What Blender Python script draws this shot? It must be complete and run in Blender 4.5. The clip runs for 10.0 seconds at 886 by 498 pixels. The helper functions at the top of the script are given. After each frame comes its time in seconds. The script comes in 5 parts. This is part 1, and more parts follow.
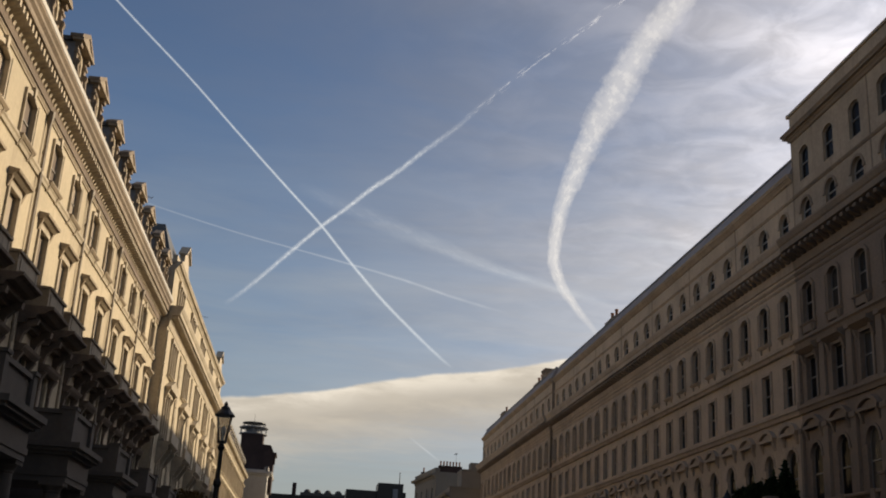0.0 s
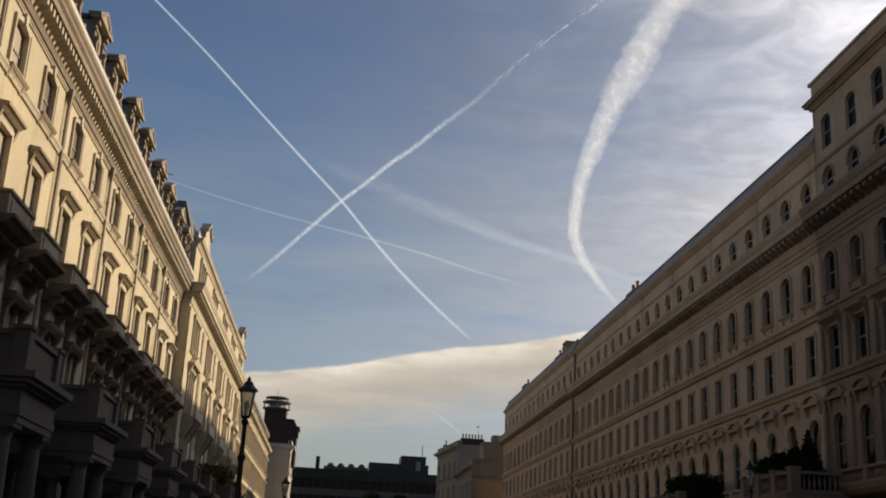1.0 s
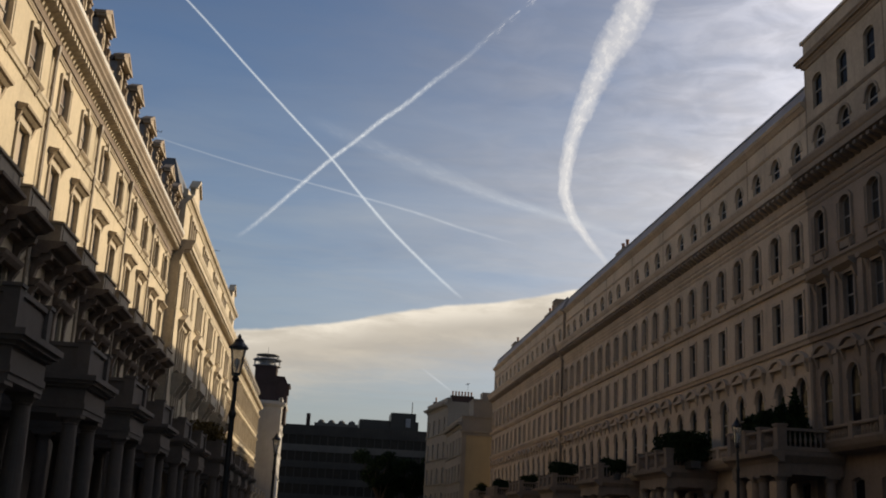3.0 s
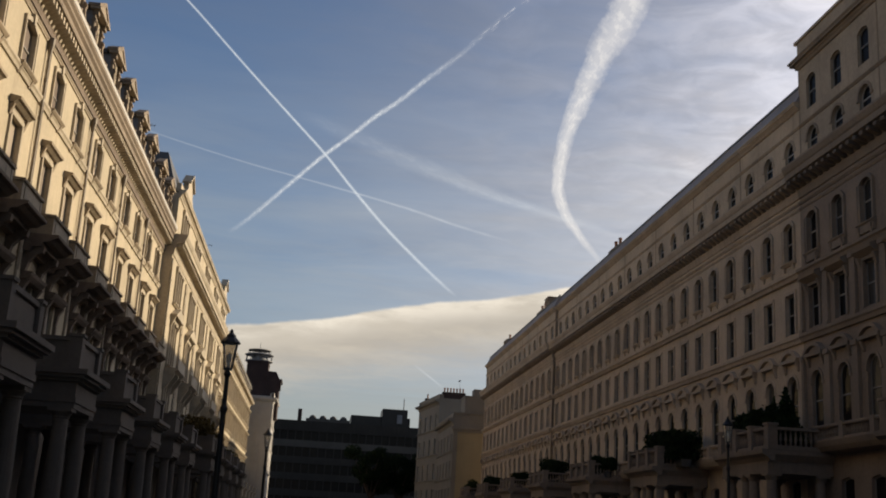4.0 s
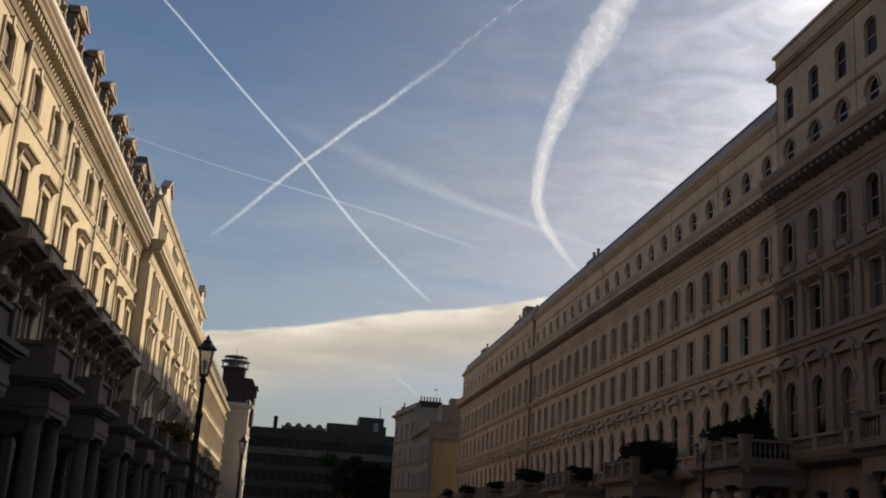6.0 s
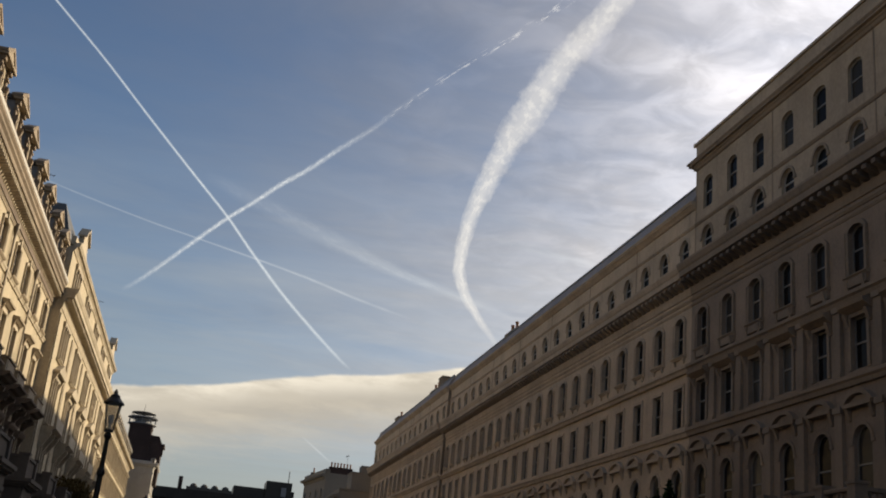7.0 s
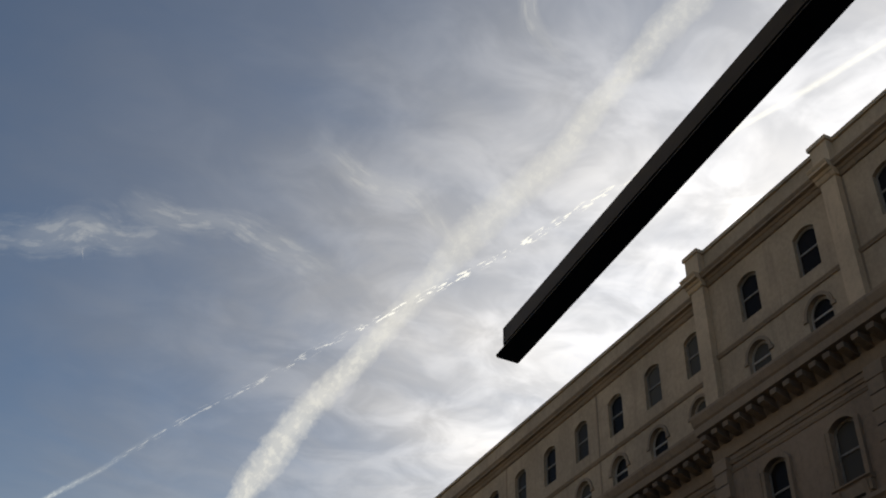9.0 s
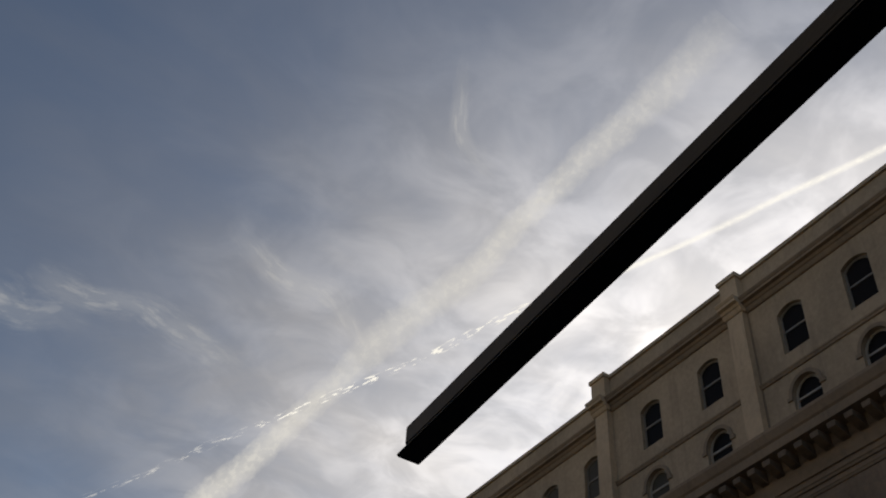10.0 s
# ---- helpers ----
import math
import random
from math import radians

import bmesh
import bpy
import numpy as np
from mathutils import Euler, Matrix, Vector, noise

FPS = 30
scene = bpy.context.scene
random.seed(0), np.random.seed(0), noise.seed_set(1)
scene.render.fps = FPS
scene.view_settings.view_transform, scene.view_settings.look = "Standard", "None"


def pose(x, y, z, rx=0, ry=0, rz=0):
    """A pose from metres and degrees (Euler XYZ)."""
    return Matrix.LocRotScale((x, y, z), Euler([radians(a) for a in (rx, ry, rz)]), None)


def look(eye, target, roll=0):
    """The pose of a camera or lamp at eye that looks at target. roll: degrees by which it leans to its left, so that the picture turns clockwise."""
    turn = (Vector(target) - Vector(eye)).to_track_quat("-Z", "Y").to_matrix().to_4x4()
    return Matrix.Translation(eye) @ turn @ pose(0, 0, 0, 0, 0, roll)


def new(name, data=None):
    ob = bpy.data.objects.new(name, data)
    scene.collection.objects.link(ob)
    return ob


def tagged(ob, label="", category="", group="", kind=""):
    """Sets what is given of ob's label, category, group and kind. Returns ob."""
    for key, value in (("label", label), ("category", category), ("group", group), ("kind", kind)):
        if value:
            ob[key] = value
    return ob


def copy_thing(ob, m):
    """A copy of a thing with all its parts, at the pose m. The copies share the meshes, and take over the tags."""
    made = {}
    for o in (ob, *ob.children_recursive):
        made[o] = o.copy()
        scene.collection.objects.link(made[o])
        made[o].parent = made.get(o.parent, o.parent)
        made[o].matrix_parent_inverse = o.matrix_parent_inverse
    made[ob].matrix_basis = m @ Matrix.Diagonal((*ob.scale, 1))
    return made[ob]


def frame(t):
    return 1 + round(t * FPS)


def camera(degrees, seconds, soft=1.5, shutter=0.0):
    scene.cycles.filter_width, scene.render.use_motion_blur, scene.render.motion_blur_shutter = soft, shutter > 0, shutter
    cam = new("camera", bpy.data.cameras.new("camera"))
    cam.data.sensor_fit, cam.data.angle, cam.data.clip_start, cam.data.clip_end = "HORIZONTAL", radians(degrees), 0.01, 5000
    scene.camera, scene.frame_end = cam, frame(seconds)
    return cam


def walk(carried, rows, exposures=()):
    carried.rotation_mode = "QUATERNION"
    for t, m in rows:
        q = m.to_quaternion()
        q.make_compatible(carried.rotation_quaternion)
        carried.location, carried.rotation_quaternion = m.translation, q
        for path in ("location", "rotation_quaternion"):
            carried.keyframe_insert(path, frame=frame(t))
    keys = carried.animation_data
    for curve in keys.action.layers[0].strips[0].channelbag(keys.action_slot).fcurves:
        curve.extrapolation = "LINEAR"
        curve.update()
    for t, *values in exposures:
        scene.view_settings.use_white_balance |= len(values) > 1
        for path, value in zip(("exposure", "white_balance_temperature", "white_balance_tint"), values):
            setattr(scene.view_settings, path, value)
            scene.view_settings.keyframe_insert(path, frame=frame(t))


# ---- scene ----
# Camera: held at one spot near the kerb, turned to the right and up.
cam = camera(44.38, 10.0, soft=1.9)
PATH = [  # seconds, x, y, yaw, pitch, roll
    (0.0, 0.029, 0.080, -7.11, 18.19, -3.12),
    (0.5, 0.029, 0.080, -7.14, 18.22, -3.03),
    (1.0, 0.029, 0.080, -5.91, 16.74, -2.84),
    (1.5, 0.029, 0.080, -5.96, 14.96, -2.71),
    (2.0, 0.029, 0.080, -6.21, 14.53, -2.56),
    (2.5, 0.029, 0.080, -6.36, 14.62, -2.74),
    (4.0, 0.029, 0.080, -6.92, 14.41, -3.21),
    (4.5, 0.029, 0.080, -7.60, 14.70, -3.37),
    (5.0, 0.029, 0.080, -7.47, 14.66, -3.37),
    (6.5, 0.029, 0.080, -9.95, 15.62, -4.27),
    (7.0, 0.029, 0.080, -13.10, 18.86, -5.48),
    (7.5, 0.029, 0.080, -15.90, 24.42, -6.54),
    (8.0, 0.021, 0.072, -18.03, 27.08, -6.66),
    (8.1, 0.014, 0.071, -19.34, 27.88, -6.42),
    (8.3, 0.019, 0.048, -21.65, 29.06, -4.20),
    (8.5, 0.019, 0.013, -23.00, 32.20, -2.40),
    (8.7, -0.003, -0.031, -23.78, 35.35, -0.03),
    (9.0, -0.011, -0.020, -26.24, 37.89, -1.67),
    (9.5, 0.002, 0.013, -30.11, 39.44, -2.59),
    (10.0, -0.000, 0.000, -33.04, 43.73, -2.68),
]
walk(cam, [(t, pose(x, y, 1.5, 90 + p, r, yaw)) for t, x, y, yaw, p, r in PATH],
     exposures=[(0.0, -0.02, 6620, 10), (1.5, 0.0, 6560, 9), (2.5, 0.03, 6550, 10), (6.5, 0.05, 6560, 9), (8.0, 0.12, 6900, 5), (9.0, 0.02, 6850, 4), (9.5, 0.03, 6880, 5), (10.0, -0.16, 6960, 6)])

# ---- light ----
SUN_AZ, SUN_EL = radians(62), radians(16.2)
SUN_DIR = Vector((math.sin(SUN_AZ) * math.cos(SUN_EL), math.cos(SUN_AZ) * math.cos(SUN_EL), math.sin(SUN_EL)))
sun = new("sun", bpy.data.lights.new("sun", "SUN"))
sun.data.energy, sun.data.angle, sun.data.color = 5.0, radians(0.6), (1.0, 0.82, 0.57)
sun.matrix_world = look((0, 0, 60), Vector((0, 0, 60)) - SUN_DIR)

world = bpy.data.worlds.new("sky")
world.use_nodes = True
scene.world = world


class Nodes:
    """Short forms for the nodes of one tree."""
    def __init__(self, tree):
        self.t = tree

    def put(self, value, socket):
        if isinstance(value, bpy.types.NodeSocket):
            self.t.links.new(value, socket)
        elif value is not None:
            socket.default_value = value

    def add(self, kind):
        return self.t.nodes.new(kind)

    def math(self, op, a, b=None, c=None, clamp=False):
        n = self.add("ShaderNodeMath")
        n.operation, n.use_clamp = op, clamp
        for s, v in zip(n.inputs, (a, b, c)):
            self.put(v, s)
        return n.outputs[0]

    def step(self, x, lo, hi):
        n = self.add("ShaderNodeMapRange")
        n.interpolation_type = "SMOOTHSTEP"
        for s, v in zip(n.inputs, (x, lo, hi, 0.0, 1.0)):
            self.put(v, s)
        return n.outputs[0]

    def noise(self, vec, scale, detail=4.0, rough=0.55, distortion=0.0):
        n = self.add("ShaderNodeTexNoise")
        self.put(vec, n.inputs["Vector"])
        n.inputs["Scale"].default_value, n.inputs["Detail"].default_value = scale, detail
        n.inputs["Roughness"].default_value, n.inputs["Distortion"].default_value = rough, distortion
        return n.outputs[0]

    def mix(self, fac, a, b, blend="MIX"):
        n = self.add("ShaderNodeMix")
        n.data_type, n.blend_type = "RGBA", blend
        self.put(fac, n.inputs[0])
        for s, v in ((n.inputs[6], a), (n.inputs[7], b)):
            self.put((*v, 1) if isinstance(v, tuple) and len(v) == 3 else v, s)
        return n.outputs[2]

    def mapped(self, vec, scale=(1, 1, 1), rot=(0, 0, 0)):
        n = self.add("ShaderNodeMapping")
        self.put(vec, n.inputs[0])
        n.inputs[2].default_value, n.inputs[3].default_value = rot, scale
        return n.outputs[0]


def build_sky():
    """Winter sky: clear blue, thin high cloud that thickens toward the sun, a long bank of cloud low down."""
    q = Nodes(world.node_tree)
    sky = q.add("ShaderNodeTexSky")
    sky.sky_type, sky.sun_disc = "NISHITA", False
    sky.sun_elevation, sky.sun_rotation = SUN_EL, SUN_AZ
    sky.air_density, sky.dust_density, sky.ozone_density = 1.0, 0.6, 2.0
    way = q.add("ShaderNodeTexCoord").outputs["Generated"]
    sep = q.add("ShaderNodeSeparateXYZ")
    q.put(way, sep.inputs[0])
    x, y, z = sep.outputs
    level = q.math("SQRT", q.math("ADD", q.math("MULTIPLY", x, x), q.math("MULTIPLY", y, y)))
    side = q.math("DIVIDE", x, level)
    rise = q.math("MULTIPLY", q.math("ARCTAN2", z, level), 180 / math.pi)
    dot = q.add("ShaderNodeVectorMath")
    dot.operation = "DOT_PRODUCT"
    q.put(way, dot.inputs[0])
    dot.inputs[1].default_value = SUN_DIR
    toward = dot.outputs["Value"]
    up = q.math("MAXIMUM", z, 0.06)
    flat = q.add("ShaderNodeCombineXYZ")
    q.put(q.math("DIVIDE", x, up), flat.inputs[0])
    q.put(q.math("DIVIDE", y, up), flat.inputs[1])
    plane = flat.outputs[0]
    # high thin cloud: streaks and mottling
    streak = q.noise(q.mapped(plane, (0.9, 2.3, 1), (0, 0, radians(24))), 1.0, 5, 0.5, 0.6)
    mottle = q.noise(plane, 3.0, 7, 0.6, 0.9)
    veil = q.math("ADD", q.math("MULTIPLY", streak, 0.65), q.math("MULTIPLY", mottle, 0.35))
    near = q.math("MULTIPLY", q.step(toward, 0.38, 0.93), q.math("SUBTRACT", 1.0, q.math("MULTIPLY", q.step(rise, 34.0, 60.0), 0.68)))
    swing = q.math("MULTIPLY", q.math("MULTIPLY", q.math("SUBTRACT", veil, 0.5), 2.8), q.math("ADD", q.math("MULTIPLY", near, 0.5), 0.2))
    lofty = q.math("MULTIPLY", q.math("MULTIPLY", q.step(rise, 27.0, 48.0), q.math("SUBTRACT", 1.0, near)), 0.16)
    thin = q.math("ADD", q.math("ADD", q.math("ADD", 0.05, lofty), q.math("MULTIPLY", near, 0.80)), swing, clamp=True)
    layers = q.noise(q.mapped(way, (2.2, 2.2, 15.0), (0.05, -0.06, 0)), 2.0, 6, 0.58, 0.4)
    haze = q.math("MULTIPLY", q.step(rise, 29.0, 7.0), q.math("ADD", -0.02, q.math("MULTIPLY", layers, 1.0)))
    glow = q.math("POWER", q.math("MAXIMUM", toward, 0.0), 6.5)
    clumps = q.step(q.noise(plane, 7.5, 4, 0.55, 0.6), 0.35, 0.7)
    bright = q.math("ADD", 0.21, q.math("MULTIPLY", glow, q.math("ADD", 1.9, q.math("MULTIPLY", clumps, 1.15))))
    tint = q.mix(glow, (0.95, 0.93, 1.0), (1.0, 0.945, 0.945))
    cloud = q.mix(1.0, tint, bright, "MULTIPLY")
    base = q.mix(1.0, sky.outputs[0], (0.0805, 0.085, 0.0965), "MULTIPLY")
    col = q.mix(thin, base, cloud)
    col = q.mix(q.math("MINIMUM", q.math("MAXIMUM", haze, 0.0), 0.52), col, q.mix(near, (0.37, 0.405, 0.42), (0.95, 0.90, 0.87)))
    # dull ground haze along the horizon
    col = q.mix(q.math("MULTIPLY", q.step(rise, 9.5, 4.0), 0.6), col, (0.36, 0.37, 0.335))
    # the low bank: crisp upper rim, soft underside
    lean = q.math("MULTIPLY", q.math("MINIMUM", q.math("MAXIMUM", side, -0.5), 0.5), 10.4)
    wave = q.math("MULTIPLY", q.math("SUBTRACT", q.noise(way, 9.0, 5, 0.55), 0.5), 0.95)
    rim = q.math("ADD", q.math("ADD", 10.35, lean), wave)
    depth = q.math("SUBTRACT", rim, rise)
    inside = q.math("MULTIPLY", q.step(depth, -0.06, 0.16), q.step(q.math("ADD", depth, q.math("MULTIPLY", mottle, 1.6)), 5.4, 2.2))
    body = q.noise(q.mapped(way, (6, 6, 24)), 2.0, 5, 0.6, 0.3)
    puff = q.mix(q.step(depth, 0.0, 1.6), (0.93, 0.84, 0.70), (0.50, 0.45, 0.38))
    puff = q.mix(q.step(body, 0.35, 0.7), puff, (0.60, 0.535, 0.44))
    col = q.mix(q.math("MULTIPLY", inside, 0.93), col, puff)
    low = q.mix(q.step(rise, -1.0, -6.0), col, (0.10, 0.10, 0.10))
    out = world.node_tree.nodes["Background"]
    q.put(low, out.inputs[0])
    out.inputs[1].default_value = 1.0


build_sky()


# ---- materials ----
def surface(name, color, rough=0.8, metal=0.0, vary=0.18, grain=6.0, stain=0.0, stain_color=(0.12, 0.10, 0.08), bump=0.15, fine=60.0, spec=0.4, streak=(1, 1, 0.12)):
    """A painted, stone or metal surface: colour drift, fine grain, run-off stains and relief, in metres."""
    m = bpy.data.materials.new(name)
    m.use_nodes = True
    q = Nodes(m.node_tree)
    p = m.node_tree.nodes["Principled BSDF"]
    pos = q.add("ShaderNodeNewGeometry").outputs["Position"]
    rnd = q.add("ShaderNodeObjectInfo").outputs["Random"]
    big = q.noise(pos, 0.35, 4, 0.6)
    small = q.noise(pos, grain, 5, 0.65)
    f = q.math("ADD", q.math("MULTIPLY", big, 0.6), q.math("MULTIPLY", small, 0.4))
    dark = tuple(c * (1 - vary * 1.6) for c in color)
    light = tuple(min(1.0, c * (1 + vary)) for c in color)
    col = q.mix(q.step(f, 0.3, 0.7), dark, light)
    col = q.mix(q.math("MULTIPLY", rnd, vary * 0.6), col, tuple(c * 0.7 for c in color))
    if stain:
        run = q.noise(q.mapped(pos, streak), 2.2, 6, 0.7, 0.2)
        col = q.mix(q.math("MULTIPLY", q.step(run, 0.5, 0.75), stain), col, stain_color)
    q.put(col, p.inputs["Base Color"])
    q.put(q.math("ADD", rough - 0.08, q.math("MULTIPLY", small, 0.16)), p.inputs["Roughness"])
    p.inputs["Metallic"].default_value, p.inputs["Specular IOR Level"].default_value = metal, spec
    b = q.add("ShaderNodeBump")
    b.inputs["Strength"].default_value, b.inputs["Distance"].default_value = bump, 0.02
    q.put(q.noise(pos, fine, 3, 0.6), b.inputs["Height"])
    q.put(b.outputs[0], p.inputs["Normal"])
    return m


def glazing(name, room, blind, share, spec):
    """Old window glass: a dim room or a drawn blind behind, slightly rippled shine."""
    m = bpy.data.materials.new(name)
    m.use_nodes = True
    q = Nodes(m.node_tree)
    p = m.node_tree.nodes["Principled BSDF"]
    rnd = q.add("ShaderNodeObjectInfo").outputs["Random"]
    pos = q.add("ShaderNodeNewGeometry").outputs["Position"]
    q.put(q.mix(q.step(rnd, share, share + 0.25), room, blind), p.inputs["Base Color"])
    p.inputs["Roughness"].default_value, p.inputs["Specular IOR Level"].default_value = 0.07, spec
    b = q.add("ShaderNodeBump")
    b.inputs["Strength"].default_value, b.inputs["Distance"].default_value = 0.06, 0.02
    q.put(q.noise(pos, 1.6, 2), b.inputs["Height"])
    q.put(b.outputs[0], p.inputs["Normal"])
    return m


def leafage(name, a, b):
    m = bpy.data.materials.new(name)
    m.use_nodes = True
    q = Nodes(m.node_tree)
    p = m.node_tree.nodes["Principled BSDF"]
    g = q.add("ShaderNodeNewGeometry")
    q.put(q.mix(g.outputs["Random Per Island"], a, b), p.inputs["Base Color"])
    p.inputs["Roughness"].default_value, p.inputs["Specular IOR Level"].default_value = 0.85, 0.08
    return m


CREAM = surface("cream_stucco", (0.475, 0.40, 0.275), 0.75, vary=0.13, stain=0.42, stain_color=(0.22, 0.17, 0.11))
CREAM_TRIM = surface("cream_trim", (0.45, 0.38, 0.275), 0.7, vary=0.16, stain=0.5, stain_color=(0.17, 0.13, 0.085))
WEATHERED = surface("weathered_trim", (0.33, 0.265, 0.185), 0.75, vary=0.2, stain=0.65, stain_color=(0.11, 0.08, 0.055))
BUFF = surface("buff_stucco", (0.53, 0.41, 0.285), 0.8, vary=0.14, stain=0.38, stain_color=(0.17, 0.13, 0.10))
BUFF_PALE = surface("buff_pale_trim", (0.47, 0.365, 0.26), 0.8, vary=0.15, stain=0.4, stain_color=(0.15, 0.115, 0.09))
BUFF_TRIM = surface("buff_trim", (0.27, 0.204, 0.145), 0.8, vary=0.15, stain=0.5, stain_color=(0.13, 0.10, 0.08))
RUDDY = surface("dark_buff_stucco", (0.275, 0.207, 0.15), 0.8, vary=0.2, stain=0.45, stain_color=(0.11, 0.08, 0.06))
ATTIC = surface("dull_buff_stucco", (0.41, 0.32, 0.225), 0.8, vary=0.18, stain=0.42, stain_color=(0.17, 0.13, 0.10))
PALE = surface("pale_stucco", (0.205, 0.185, 0.155), 0.75, vary=0.10, stain=0.25)
CHALK = surface("white_stucco", (0.42, 0.40, 0.37), 0.75, vary=0.1, stain=0.25)
YELLOW = surface("yellow_stucco", (0.29, 0.235, 0.14), 0.75, vary=0.08, stain=0.2)
WHITE = surface("white_joinery", (0.62, 0.59, 0.53), 0.45, vary=0.08, stain=0.1)
PUTTY = surface("putty_joinery", (0.36, 0.33, 0.29), 0.5, vary=0.1, stain=0.2)
GREYED = surface("greyed_joinery", (0.20, 0.18, 0.155), 0.5, vary=0.1, stain=0.2)
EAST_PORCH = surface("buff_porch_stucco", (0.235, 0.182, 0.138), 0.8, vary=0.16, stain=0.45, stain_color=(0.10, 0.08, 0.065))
# West porches and ground storey: grey stucco darkened to stand for street shade.
SHADED_PORCH = surface("shaded_grey_porch_stucco", (0.15, 0.124, 0.10), 0.8, vary=0.14, stain=0.4, stain_color=(0.10, 0.09, 0.08))
FLASHING = surface("weathered_grey_flashing", (0.30, 0.262, 0.245), 0.7, vary=0.15, stain=0.3)
DARK_TRIM = surface("dark_cornice_stucco", (0.25, 0.195, 0.14), 0.8, vary=0.22, stain=0.6, stain_color=(0.09, 0.065, 0.05))
# Stucco coloured dark to stand for shade under hoods, slabs and cornices.
SHADE_TONE = surface("shade_toned_stucco", (0.185, 0.14, 0.104), 0.85, vary=0.25, stain=0.5, stain_color=(0.07, 0.05, 0.04))
SLATE = surface("slate_roof", (0.085, 0.09, 0.10), 0.6, vary=0.3, grain=3, bump=0.4, fine=12)
LEAD = surface("lead_sheet", (0.20, 0.21, 0.23), 0.55, vary=0.2, stain=0.3)
BRICK_DARK = surface("dark_brick", (0.045, 0.027, 0.024), 0.85, vary=0.3, grain=8)
CONCRETE = surface("dark_concrete", (0.032, 0.029, 0.025), 0.85, vary=0.2, stain=0.3)
CONCRETE_LIGHT = surface("pale_concrete", (0.078, 0.072, 0.064), 0.8, vary=0.15)
IRON = surface("black_iron", (0.012, 0.012, 0.013), 0.42, 0.0, vary=0.3, bump=0.2, fine=90)
BLACK_METAL = surface("black_coated_metal", (0.014, 0.013, 0.013), 0.38, 0.0, vary=0.25, bump=0.03, fine=160)
POT = surface("terracotta_pot", (0.30, 0.14, 0.08), 0.8, vary=0.2)
ASPHALT = surface("asphalt", (0.05, 0.05, 0.052), 0.85, vary=0.3, grain=14, bump=0.5, fine=120)
PAVING = surface("paving_stone", (0.15, 0.145, 0.135), 0.8, vary=0.2, grain=5)
KERB = surface("granite_kerb", (0.28, 0.27, 0.26), 0.7, vary=0.2, grain=30)
DOOR = surface("dark_door_paint", (0.02, 0.022, 0.03), 0.35, vary=0.2)
PIPE = surface("painted_pipe", (0.24, 0.19, 0.13), 0.6, vary=0.2, stain=0.4)
GLASS = glazing("window_glass", (0.014, 0.012, 0.011), (0.085, 0.077, 0.065), 0.7, 0.05)
CURTAINED = glazing("curtained_glass", (0.24, 0.20, 0.17), (0.48, 0.41, 0.335), 0.35, 0.25)
TINTED = surface("tinted_glass", (0.008, 0.008, 0.009), 0.25, vary=0.3, bump=0.0, spec=0.15)
LEAF_A = leafage("conifer_leaf", (0.006, 0.014, 0.005), (0.022, 0.038, 0.012))
LEAF_C = leafage("winter_leaf", (0.075, 0.052, 0.022), (0.17, 0.125, 0.05))
LEAF_B = leafage("hedge_leaf", (0.008, 0.015, 0.006), (0.025, 0.040, 0.014))
WOOD = surface("bark", (0.08, 0.055, 0.04), 0.9, vary=0.3)
LAMP_GLASS = bpy.data.materials.new("lantern_glass")
LAMP_GLASS.use_nodes = True
_p = LAMP_GLASS.node_tree.nodes["Principled BSDF"]
_p.inputs["Base Color"].default_value = (0.85, 0.82, 0.74, 1)
_p.inputs["Roughness"].default_value, _p.inputs["Transmission Weight"].default_value, _p.inputs["IOR"].default_value = 0.25, 0.75, 1.1


